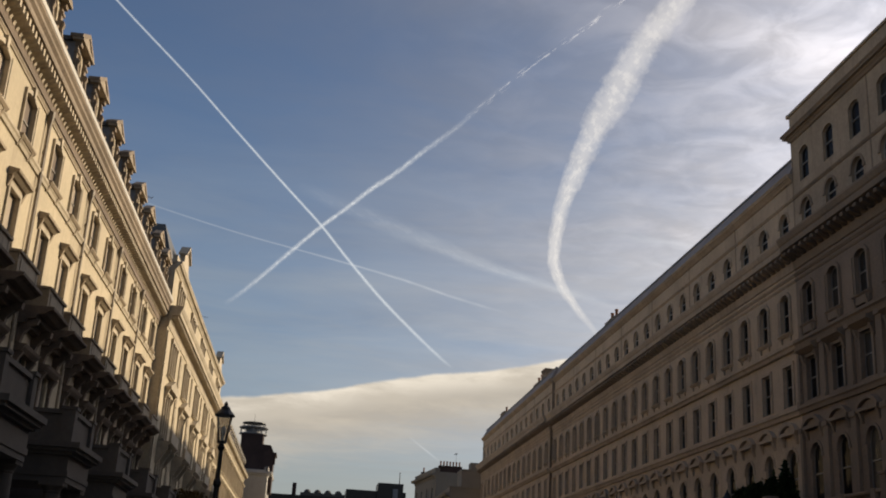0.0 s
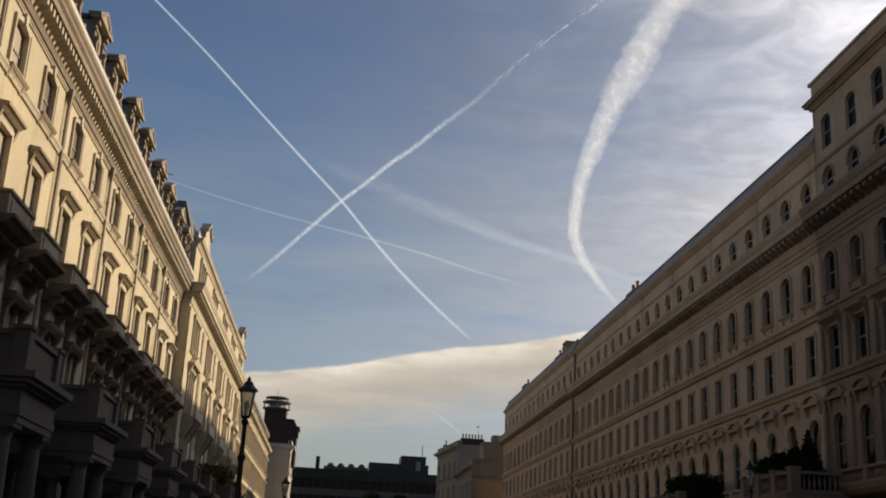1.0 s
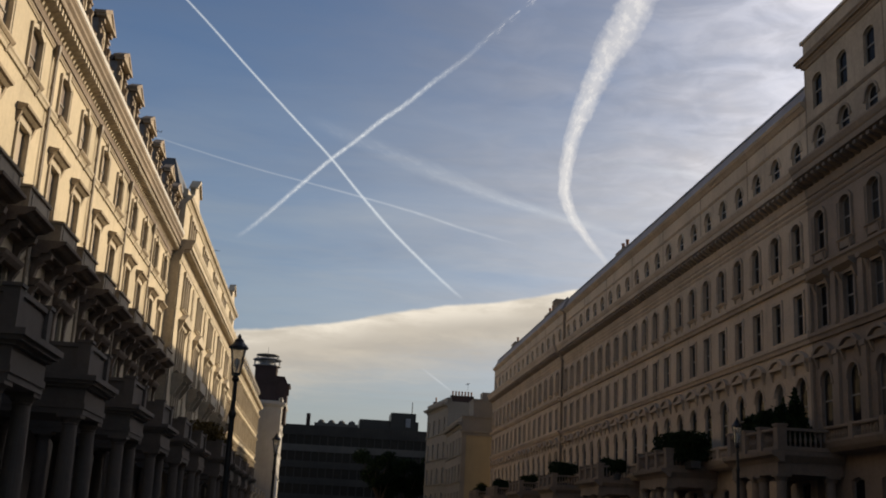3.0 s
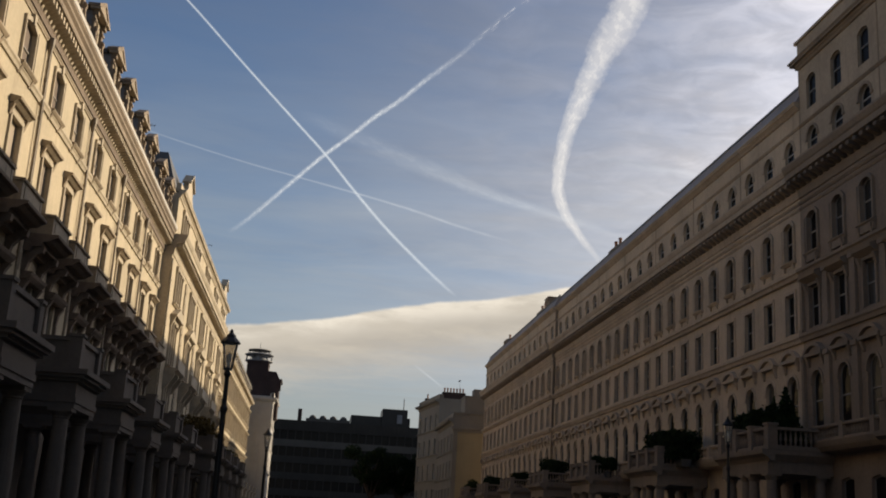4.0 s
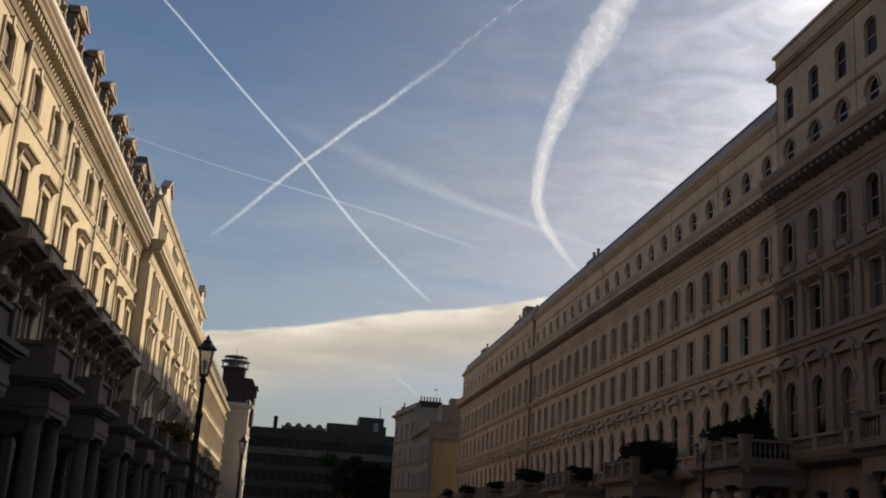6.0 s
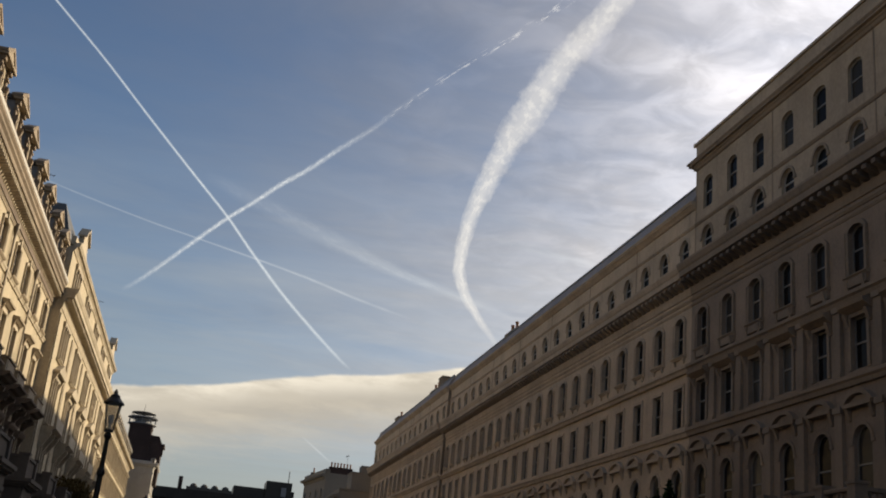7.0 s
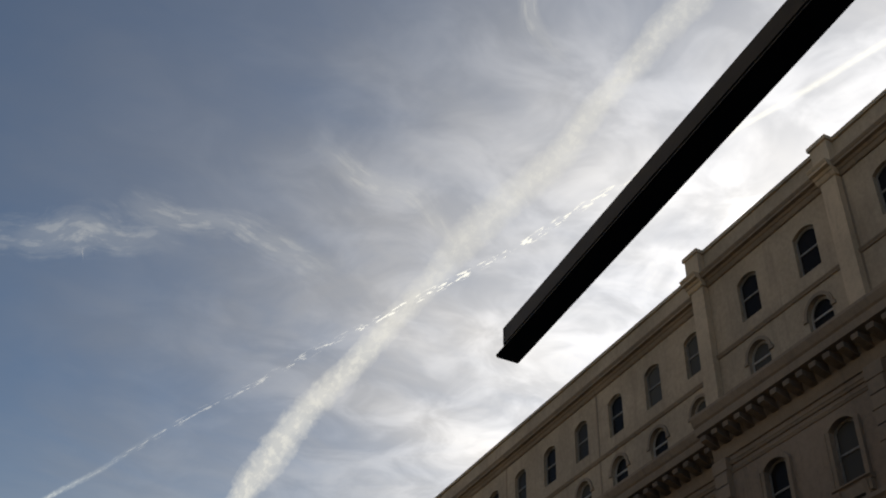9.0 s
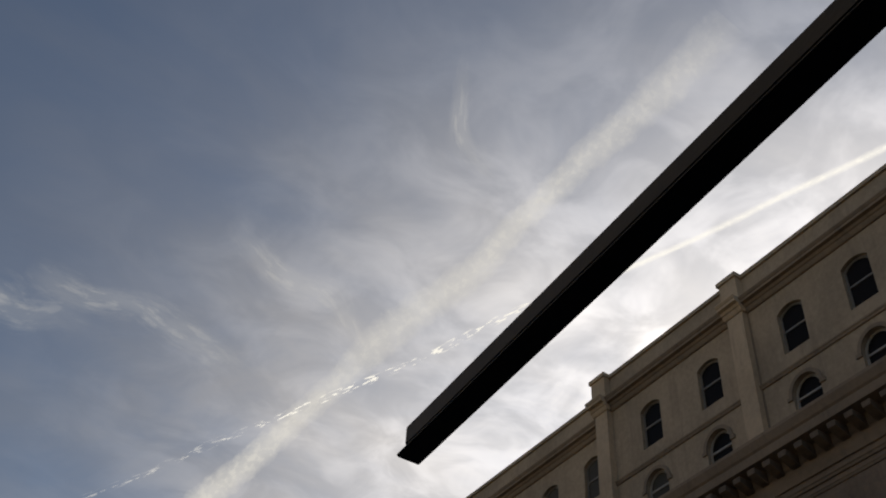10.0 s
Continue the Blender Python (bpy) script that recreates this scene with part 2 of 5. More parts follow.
# ---- building kit ----
class Geo:
    """Collects faces in facade terms: s along the street, z up, d out from the wall (side: -1 the east row, 1 the west row)."""
    def __init__(self, side=1):
        self.v, self.f, self.side = [], [], side

    def pt(self, s, z, d):
        self.v.append((self.side * d, s, z))
        return len(self.v) - 1

    def quad(self, *pts):
        self.f.append([self.pt(*p) for p in pts])

    def box(self, s0, s1, z0, z1, d0, d1):
        c = [self.pt(s, z, d) for s in (s0, s1) for z in (z0, z1) for d in (d0, d1)]
        for q in ((0, 1, 3, 2), (4, 6, 7, 5), (0, 4, 5, 1), (2, 3, 7, 6), (0, 2, 6, 4), (1, 5, 7, 3)):
            self.f.append([c[i] for i in q])

    def run(self, s0, s1, profile):
        """A moulding: a closed outline of (d, z) drawn along s."""
        a = [self.pt(s0, z, d) for d, z in profile]
        b = [self.pt(s1, z, d) for d, z in profile]
        n = len(profile)
        for i in range(n):
            j = (i + 1) % n
            self.f.append([a[i], a[j], b[j], b[i]])
        self.f += [a[::-1], b]

    def across(self, d0, d1, outline):
        """A closed outline of (s, z) given depth from d0 to d1."""
        a = [self.pt(s, z, d0) for s, z in outline]
        b = [self.pt(s, z, d1) for s, z in outline]
        n = len(outline)
        for i in range(n):
            j = (i + 1) % n
            self.f.append([a[i], a[j], b[j], b[i]])
        self.f += [a[::-1], b]

    def turn(self, s, d, profile, n=14):
        """A turned post at (s, d): outline of (radius, z) from the foot up."""
        rings = [[self.pt(s + r * math.cos(2 * math.pi * i / n), z, d + r * math.sin(2 * math.pi * i / n)) for i in range(n)] for r, z in profile]
        for a, b in zip(rings, rings[1:]):
            for i in range(n):
                j = (i + 1) % n
                self.f.append([a[i], a[j], b[j], b[i]])
        self.f += [rings[0][::-1], rings[-1]]

    def wall(self, s0, s1, z0, z1, d, holes, deep=0.32):
        """A wall face with openings (middle, sill, head, width, rise of the arch) and their reveals."""
        ss = sorted({s0, s1, *[h[0] - h[3] / 2 for h in holes], *[h[0] + h[3] / 2 for h in holes]})
        zs = sorted({z0, z1, *[h[1] for h in holes], *[h[2] for h in holes]})
        for a, b in zip(ss, ss[1:]):
            for p, q in zip(zs, zs[1:]):
                ms, mz = (a + b) / 2, (p + q) / 2
                if not any(abs(ms - h[0]) < h[3] / 2 and h[1] < mz < h[2] for h in holes):
                    self.quad((a, p, d), (b, p, d), (b, q, d), (a, q, d))
        for m, lo, hi, w, rise in holes:
            a, b, spring = m - w / 2, m + w / 2, hi - rise
            arc = arch_line(m, spring, w, rise)
            ring = [(a, lo), (b, lo), *arc[::-1]]
            for (p0, p1), (q0, q1) in zip(ring, ring[1:] + ring[:1]):
                self.quad((p0, p1, d), (q0, q1, d), (q0, q1, d - deep), (p0, p1, d - deep))
            if rise > 0:
                half = len(arc) // 2
                for i in range(half):
                    self.f.append([self.pt(a, hi, d), self.pt(*arc[i], d), self.pt(*arc[i + 1], d)])
                    self.f.append([self.pt(b, hi, d), self.pt(*arc[-1 - i], d), self.pt(*arc[-2 - i], d)])

    def mesh(self, name, mat):
        me = bpy.data.meshes.new(name)
        me.from_pydata(self.v, [], self.f)
        me.materials.append(mat)
        bm = bmesh.new()
        bm.from_mesh(me)
        bmesh.ops.remove_doubles(bm, verts=bm.verts, dist=0.0005)
        bmesh.ops.recalc_face_normals(bm, faces=bm.faces)
        bm.to_mesh(me)
        bm.free()
        return me


def arch_line(m, spring, w, rise, n=10):
    """Points of an arch from its left foot to its right foot."""
    if rise <= 0:
        return [(m - w / 2, spring), (m + w / 2, spring)]
    r = (w * w / 4 + rise * rise) / (2 * rise)
    top = math.asin(min(1.0, w / 2 / r))
    top = math.pi - top if rise > w / 2 else top
    return [(m + r * math.sin(-top + 2 * top * i / n), spring + rise - r + r * math.cos(-top + 2 * top * i / n)) for i in range(n + 1)]


def place(name, me, parent=None, at=(0, 0, 0), label=""):
    ob = new(name, me)
    ob.location = at
    if parent:
        ob.parent = parent
    return tagged(ob, label)


def part(name, geo, mat, parent, label="", at=(0, 0, 0)):
    return place(name, geo.mesh(name, mat), parent, at, label)


def thing(name, at, label, category, group="", kind=""):
    return tagged(place(name, None, None, at), label, category, group, kind)


SHARED = {}


def sash(side, w, h, rise, mat):
    """Meshes of a sash window: frame with meeting rail and bars, and its pane."""
    key = (side, round(w, 3), round(h, 3), round(rise, 3), mat.name)
    if key not in SHARED:
        g = Geo(side)
        outer = [(-w / 2, 0), (w / 2, 0), *arch_line(0, h - rise, w, rise)[::-1]]
        t = 0.075
        inner = [(-w / 2 + t, t), (w / 2 - t, t), *[(x * (1 - 2 * t / w), y - t) for x, y in arch_line(0, h - rise, w, rise)[::-1]]]
        n = len(outer)
        for i in range(n):
            j = (i + 1) % n
            for d in (0.0, -0.07):
                g.quad((*outer[i], d), (*outer[j], d), (*inner[j], d), (*inner[i], d))
            g.quad((*inner[i], 0), (*inner[j], 0), (*inner[j], -0.07), (*inner[i], -0.07))
        mid = h * 0.5
        g.box(-w / 2 + t, w / 2 - t, mid - 0.035, mid + 0.035, -0.06, 0.012)
        p = Geo(side)
        p.across(-0.045, -0.035, [(x * 0.97, min(y, h - 0.02) + 0.01) for x, y in outer])
        SHARED[key] = (g.mesh("window", mat), p.mesh("pane", CURTAINED if side > 0 else GLASS))
    return SHARED[key]


def window(parent, side, s, z, d, w, h, rise, mat, label=""):
    a, b = sash(side, w, h, rise, mat)
    ob = place("window", a, parent, (side * d, s, z), label)
    place("pane", b, ob)
    return ob


def shared(key, make, mat, name):
    if key not in SHARED:
        SHARED[key] = make().mesh(name, mat)
    return SHARED[key]


def block(side, half, outline):
    g = Geo(side)
    g.run(-half, half, outline)
    return g


def cornice_outline(z0, z1, out):
    """Outline of a classical cornice that throws out by `out` between z0 and z1."""
    h = z1 - z0
    return [(-0.1, z0), (0.06, z0), (0.10, z0 + 0.12 * h), (0.14, z0 + 0.30 * h), (0.18, z0 + 0.34 * h), (0.22, z0 + 0.52 * h), (out * 0.82, z0 + 0.56 * h),
            (out * 0.84, z0 + 0.74 * h), (out * 0.90, z0 + 0.78 * h), (out, z0 + 0.93 * h), (out, z1), (-0.1, z1 + 0.04)]


def string_outline(z0, z1, out):
    return [(-0.05, z0), (out * 0.5, z0), (out * 0.7, z0 + (z1 - z0) * 0.4), (out, z0 + (z1 - z0) * 0.6), (out, z1 - 0.02), (-0.05, z1 + 0.02)]


K = 1.15            # metres to one unit of the plan's drawing
EAST, WEST = 20.0 * K, -10.3 * K


def Z(z):
    """Height in metres from the drawing's height above the ground, the eye being at 1.5 in both."""
    return 1.5 + (z - 1.5) * K


# ---- ground ----
def sheet(name, x0, x1, y0, y1, z0, z1, mat, label, category):
    g = Geo(1)
    g.box(y0, y1, z0, z1, x0, x1)
    return tagged(place(name, g.mesh(name, mat)), label, category, kind="structure")


sheet("ground", -2500, 2500, -2500, 2500, -0.6, -0.12, ASPHALT, "dark level ground reaching to the horizon", "ground")
sheet("road", -1.75, 17.2, -60, 262, -0.118, 0.0, ASPHALT, "dark grey asphalt street between two terraces", "road")
sheet("pavement", -12.2, -1.92, -60, 262, -0.118, 0.12, PAVING, "pale stone pavement before the west terrace", "pavement")
sheet("pavement", 17.37, 23.4, -60, 262, -0.118, 0.12, PAVING, "pale stone pavement before the east terrace", "pavement")
sheet("kerb", -1.92, -1.75, -60, 262, -0.118, 0.13, KERB, "grey granite kerb along the street", "kerb")
sheet("kerb", 17.2, 17.37, -60, 262, -0.118, 0.13, KERB, "grey granite kerb along the street", "kerb")


# ---- east terrace ----
BAY = 2.285 * K


def hood_mesh(w, kind):
    """Window dressings of the east terrace, the middle of the sill line at 0."""
    g = Geo(-1)
    if kind == "surround":          # plain moulded architrave round a window w wide and 2.02 high
        h = 2.02
        for s0, s1 in ((-w / 2 - 0.17, -w / 2), (w / 2, w / 2 + 0.17)):
            g.box(s0, s1, 0, h, 0.0, 0.07)
        g.box(-w / 2 - 0.17, w / 2 + 0.17, h, h + 0.16, 0.0, 0.075)
    if kind == "frame":             # raised architrave with a low arched head, 2.01 high
        h = 2.01
        for s0, s1 in ((-w / 2 - 0.2, -w / 2), (w / 2, w / 2 + 0.2)):
            g.box(s0, s1, 0, h - 0.22, 0.0, 0.08)
            g.box(s0 if s0 < 0 else s1 - 0.06, s0 + 0.06 if s0 < 0 else s1, 0, h - 0.22, 0.08, 0.12)
        a = arch_line(0, h - 0.22, w + 0.4, 0.42, 10)
        b = arch_line(0, h - 0.22, w, 0.22, 10)
        g.across(0.0, 0.09, [*a, *b[::-1]])
    if kind == "sill":
        g.run(-w / 2 - 0.26, w / 2 + 0.26, string_outline(-0.16, 0.0, 0.2))
        for s in (-w / 2 - 0.08, w / 2 - 0.08):
            g.run(s, s + 0.16, [(0, -0.42), (0.06, -0.40), (0.13, -0.17), (0, -0.17)])
    if kind == "segment":           # curved pediment on brackets
        a = arch_line(0, 0, w + 0.86, 0.50, 12)
        b = arch_line(0, 0, w + 0.44, 0.32, 12)
        g.across(0.0, 0.26, [*a, *b[::-1]])
        g.across(0.0, 0.12, [*arch_line(0, -0.02, w + 0.26, 0.30, 12)])
        g.box(-w / 2 - 0.33, w / 2 + 0.33, -0.15, 0.0, 0.0, 0.26)
        for s in (-w / 2 - 0.27, w / 2 + 0.09):
            g.run(s, s + 0.18, [(0, -0.62), (0.07, -0.6), (0.22, -0.15), (0, -0.15)])
    if kind == "arch":              # moulded arch over a round-headed window
        a = arch_line(0, 0, w + 0.26, w / 2 + 0.13, 14)
        b = arch_line(0, 0, w, w / 2, 14)
        g.across(0.0, 0.05, [*a, *b[::-1]])
        for s in (-w / 2 - 0.2, w / 2):
            g.box(s, s + 0.2, -0.12, 0.0, 0.0, 0.06)
    return g


def balusters(g, s0, s1, z0, z1, d, pitch=0.2):
    """A run of turned balusters with its plinth and rail; the ends are piers."""
    g.box(s0, s1, z0, z0 + 0.12, d - 0.13, d + 0.13)
    g.run(s0, s1, [(d - 0.15, z1 - 0.13), (d + 0.15, z1 - 0.13), (d + 0.17, z1 - 0.05), (d + 0.15, z1), (d - 0.15, z1), (d - 0.17, z1 - 0.05)])
    n = max(1, int((s1 - s0) / pitch))
    h = z1 - z0 - 0.25
    for i in range(n):
        s = s0 + (i + 0.5) * (s1 - s0) / n
        g.turn(s, d, [(0.05, z0 + 0.12), (0.035, z0 + 0.12 + 0.1 * h), (0.072, z0 + 0.12 + 0.4 * h), (0.035, z0 + 0.12 + 0.8 * h), (0.055, z0 + 0.12 + h)], 6)


def east_house(name, width, bays, first, label, grand, tall, shift=0.0):
    """One house of the east terrace, its near party wall at s = 0. grand: pilasters and deep hoods; tall: one more storey above the attic."""
    e = thing(name, (EAST, 0, 0), label, "terraced house", "houses of the east terrace")
    mid = [first + shift + i * (width - 2 * first) / max(1, bays - 1) for i in range(bays)]
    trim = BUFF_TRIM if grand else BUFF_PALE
    w, wa, w1 = 1.02, 1.06, 1.12
    f1, f1t, f2, f2t, f3, f3t = Z(6.1), Z(8.55), Z(10.36), Z(12.12), Z(13.55), Z(15.3)
    at0, at1, up0, up1 = Z(18.0), Z(19.12), Z(20.03), Z(21.56)
    eaves, main0, main1 = (Z(22.45) if tall else Z(20.0) + 0.62), Z(16.15), Z(17.3) + 0.17
    top = Z(23.5) if tall else Z(21.2)
    holes = []
    for m in mid:
        holes += [(m, 0.75, Z(4.2), 1.15, 0.12), (m, f1, f1t, w1, w1 / 2), (m, f2, f2t, w, 0.0), (m, f3, f3t, w, 0.22)]
    g = Geo(-1)
    g.wall(0, width, 0, Z(17.0), 0.0, holes, 0.2)
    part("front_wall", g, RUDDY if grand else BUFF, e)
    g = Geo(-1)
    up = [(m, at0, at1, wa, wa / 2) for m in mid] + ([(m, up0, up1, w, 0.2) for m in mid] if tall else [])
    g.wall(0, width, Z(17.0), top if tall else eaves, -0.12, up, 0.2)
    part("attic_wall", g, ATTIC if tall else BUFF, e)
    g = Geo(-1)
    g.box(0, width, 0, top - 0.9, -12.5, -0.75)
    head = top if tall else eaves
    g.box(0, 0.04, 0, head, -0.75, -0.10)
    g.box(width - 0.04, width, 0, head, -0.75, -0.10)
    if tall:
        g.box(0, width, top - 0.06, top, -0.9, -0.14)
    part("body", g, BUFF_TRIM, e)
    g = Geo(-1)
    g.run(0, width, [(-12.4, top - 0.9), (-1.0, top - 0.9), (-6.5, top - 0.1)])
    part("roof", g, SLATE, e)
    # windows
    for m in mid:
        for z, zt, ww, rise, d in ((0.75, Z(4.2), 1.15, 0.12, 0), (f1, f1t, w1, w1 / 2, 0), (f2, f2t, w, 0, 0), (f3, f3t, w, 0.22, 0), (at0, at1, wa, wa / 2, -0.12)) + (((up0, up1, w, 0.2, -0.12),) if tall else ()):
            window(e, -1, m, z, d - 0.13, ww, zt - z, rise, PUTTY if z == at0 else GREYED)
        place("window_surround", shared(("es", grand), lambda: hood_mesh(w, "surround"), trim, "window_surround"), e, (0, m, f2))
        place("window_surround", shared(("ef3", grand), lambda: hood_mesh(w, "frame"), trim, "window_surround"), e, (0, m, f3))
        place("window_sill", shared(("esl", grand), lambda: hood_mesh(w, "sill"), trim, "window_sill"), e, (0, m, f3))
        place("curved_pediment", shared(("esg", grand), lambda: hood_mesh(w1, "segment"), trim, "curved_pediment"), e, (0, m, Z(9.25)))
        place("arch_moulding", shared(("ear", grand), lambda: hood_mesh(w1, "arch"), trim, "arch_moulding"), e, (0, m, f1t - w1 / 2))
        place("arch_moulding", shared(("eat", grand), lambda: hood_mesh(wa, "arch"), trim, "arch_moulding"), e, (0.12, m, at1 - wa / 2))
    # mouldings
    for z0, z1, out, d in ((Z(9.85), Z(10.2), 0.24, 0), (Z(12.65), Z(12.98), 0.30, 0), (Z(5.2), Z(5.5), 0.2, 0), (Z(15.62), Z(15.74), 0.07, 0), (Z(15.86), Z(16.0), 0.10, 0)):
        g = Geo(-1)
        g.run(0, width, string_outline(z0, z1, out))
        part("string_course", g, trim, e)
    g = Geo(-1)
    g.run(0, width, [(d - 0.12, z) for d, z in string_outline(Z(19.42), Z(19.56), 0.10)])
    part("string_course", g, trim, e)
    out = 0.92 if grand else 0.80
    g = Geo(-1)
    g.run(0, width, cornice_outline(main0, main1, out))
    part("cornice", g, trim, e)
    n = round(width / 0.60)
    for i in range(n):
        # modillions coloured darker to stand for the shade under the cornice
        place("modillion", shared(("em", out, grand), lambda: block(-1, 0.14, [(0.15, Z(16.5)), (0.32, Z(16.52)), (out * 0.76, Z(16.66)), (out * 0.78, Z(16.8)), (0.15, Z(16.8))]), SHADE_TONE if grand else BUFF_TRIM, "modillion"), e, (0, (i + 0.5) * width / n, 0))
    g = Geo(-1)
    g.run(0, width, [(d - 0.12, z) for d, z in cornice_outline(eaves - (0.35 if tall else 0.28), eaves + 0.12, 0.42 if tall else 0.34)])
    part("parapet_cornice", g, trim, e)
    g = Geo(-1)
    if tall:
        g.box(0, width, eaves + 0.12, top - 0.10, -0.50, -0.06)
        g.box(0, width, top - 0.10, top + 0.05, -0.58, 0.02)
        part("parapet", g, ATTIC, e)
    else:                           # slated slope behind the eaves, with a lead roll along its head
        g.run(0, width, [(-0.9, eaves + 0.1), (0.05, eaves + 0.12), (0.05, eaves + 0.2), (-0.50, top + 0.50), (-0.9, top + 0.50)])
        part("roof_slope", g, FLASHING, e)
        g = Geo(-1)
        g.run(0, width, [(-0.62, top + 0.5), (-0.44, top + 0.5), (-0.42, top + 0.58), (-0.5, top + 0.64), (-0.6, top + 0.6)])
        part("lead_roll", g, LEAD, e)
    # balcony along the first floor
    g = Geo(-1)
    g.run(0, width, [(0, Z(5.1)), (0.7, Z(5.14)), (0.86, Z(5.3)), (0.95, Z(5.5)), (0, Z(5.5))])
    part("balcony_slab", g, trim, e)
    g = Geo(-1)
    balusters(g, 0.25, width - 0.25, Z(5.5), Z(6.12), 0.74, 0.24)
    for s in (0.0, width / 3, width * 2 / 3, width):
        g.box(s - 0.18 if s else 0, s + 0.18 if s < width else width, Z(5.5), Z(6.16), 0.56, 0.92)
    part("balustrade", g, trim, e)
    if grand:
        edges = [0.0] + [(a + b) / 2 for a, b in zip(mid, mid[1:])] + [width]
        for s in edges:
            a, b = max(0, s - 0.24), min(width, s + 0.24)
            for z0, z1, d in ((Z(6.1), Z(9.25), 0.16), (Z(10.2), Z(12.65), 0.15)):
                g = Geo(-1)
                g.box(a, b, z0, z1, 0, d)
                g.box(a - 0.02, b + 0.02, z1 - 0.25, z1 - 0.02, 0, d + 0.07)
                g.box(a - 0.02, b + 0.02, z0, z0 + 0.18, 0, d + 0.06)
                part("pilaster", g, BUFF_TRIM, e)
        for m in mid:
            g = Geo(-1)
            g.run(m - 0.86, m + 0.86, [(0, Z(12.24)), (0.14, Z(12.26)), (0.40, Z(12.42)), (0.44, Z(12.55)), (0, Z(12.62))])
            for s in (m - 0.8, m + 0.6):
                g.run(s, s + 0.2, [(0, Z(11.8)), (0.08, Z(11.82)), (0.26, Z(12.24)), (0, Z(12.24))])
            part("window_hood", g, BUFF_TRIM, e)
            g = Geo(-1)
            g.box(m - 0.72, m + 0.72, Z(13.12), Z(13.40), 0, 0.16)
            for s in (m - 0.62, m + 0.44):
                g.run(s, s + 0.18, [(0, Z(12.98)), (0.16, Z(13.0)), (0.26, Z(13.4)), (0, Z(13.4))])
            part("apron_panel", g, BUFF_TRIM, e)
    return e


def chimney(name, at, sx, sy, h, pots, mat, label, side=-1):
    """A stack with oversailing courses and a row of pots, its foot at `at`."""
    e = thing(name, at, label, "chimney", "chimney stacks")
    g = Geo(1)
    g.box(-sy / 2, sy / 2, -1.0, h, -sx / 2, sx / 2)
    part("chimney_shaft", g, mat, e)
    g = Geo(1)
    g.box(-sy / 2 - 0.08, sy / 2 + 0.08, h - 0.35, h - 0.2, -sx / 2 - 0.08, sx / 2 + 0.08)
    part("oversail_course", g, mat, e)
    g = Geo(1)
    g.box(-sy / 2 - 0.12, sy / 2 + 0.12, h - 0.12, h + 0.003, -sx / 2 - 0.12, sx / 2 + 0.12)
    part("cap", g, mat, e)
    for i in range(pots):
        g = Geo(1)
        g.turn(0, 0, [(0.15, 0), (0.13, 0.3), (0.12, 0.6), (0.16, 0.66), (0.15, 0.78), (0.10, 0.78)], 10)
        k = (i + 0.5) / pots - 0.5
        part("chimney_pot", g, POT, e, at=(k * sx if sx > sy else 0, 0 if sx > sy else k * sy, h))
    return e


def end_return(house, width):
    """Finishes the open end of the tall part: cornice and coping carried round its corner."""
    g = Geo(-1)
    for z0, z1, o in ((Z(22.45) - 0.30, Z(22.45) - 0.12, 0.14), (Z(22.45) - 0.12, Z(22.45) + 0.02, 0.34), (Z(22.45) + 0.02, Z(22.45) + 0.12, 0.42)):
        g.box(width, width + o, z0, z1, -6.0, -0.12 + o)
    part("cornice_return", g, BUFF_TRIM, house)
    g = Geo(-1)
    g.box(width, width + 0.1, Z(20.0), Z(23.4), -6.0, -0.125)
    g.box(width, width + 0.2, Z(23.4), Z(23.56), -6.0, 0.03)
    part("end_wall", g, BUFF, house)


W3 = 3 * BAY
start = 43.0 * K
plain = east_house("terrace_house", W3, 3, BAY / 2, "buff stucco terraced house with round-headed attic windows", False, False)
plain.location.y = start
for i in range(1, 7):
    copy_thing(plain, pose(EAST, start + i * W3, 0))
tall_house = east_house("terrace_house", W3, 3, BAY / 2, "tall buff stucco terraced house with an extra attic storey", True, True)
tall_house.location.y = start - W3
for i in (2, 3):
    copy_thing(tall_house, pose(EAST, start - i * W3, 0))
mid_w = 6.68 * K
FORE = EAST - 0.62
centre = east_house("terrace_house", mid_w, 2, 2.07 * K, "tall buff stucco centre house with quoined piers and raised parapet", True, True, -0.3)
centre.location = (FORE, start - 3 * W3 - mid_w, 0)
near_house = east_house("terrace_house", W3, 3, BAY / 2, "tall buff stucco terraced house standing slightly forward", True, True, -0.3)
near_house.location = (FORE, start - 3 * W3 - mid_w - W3, 0)
for i in range(2, 7):
    copy_thing(near_house, pose(FORE, start - 3 * W3 - mid_w - i * W3, 0))
end_return(tall_house, W3)
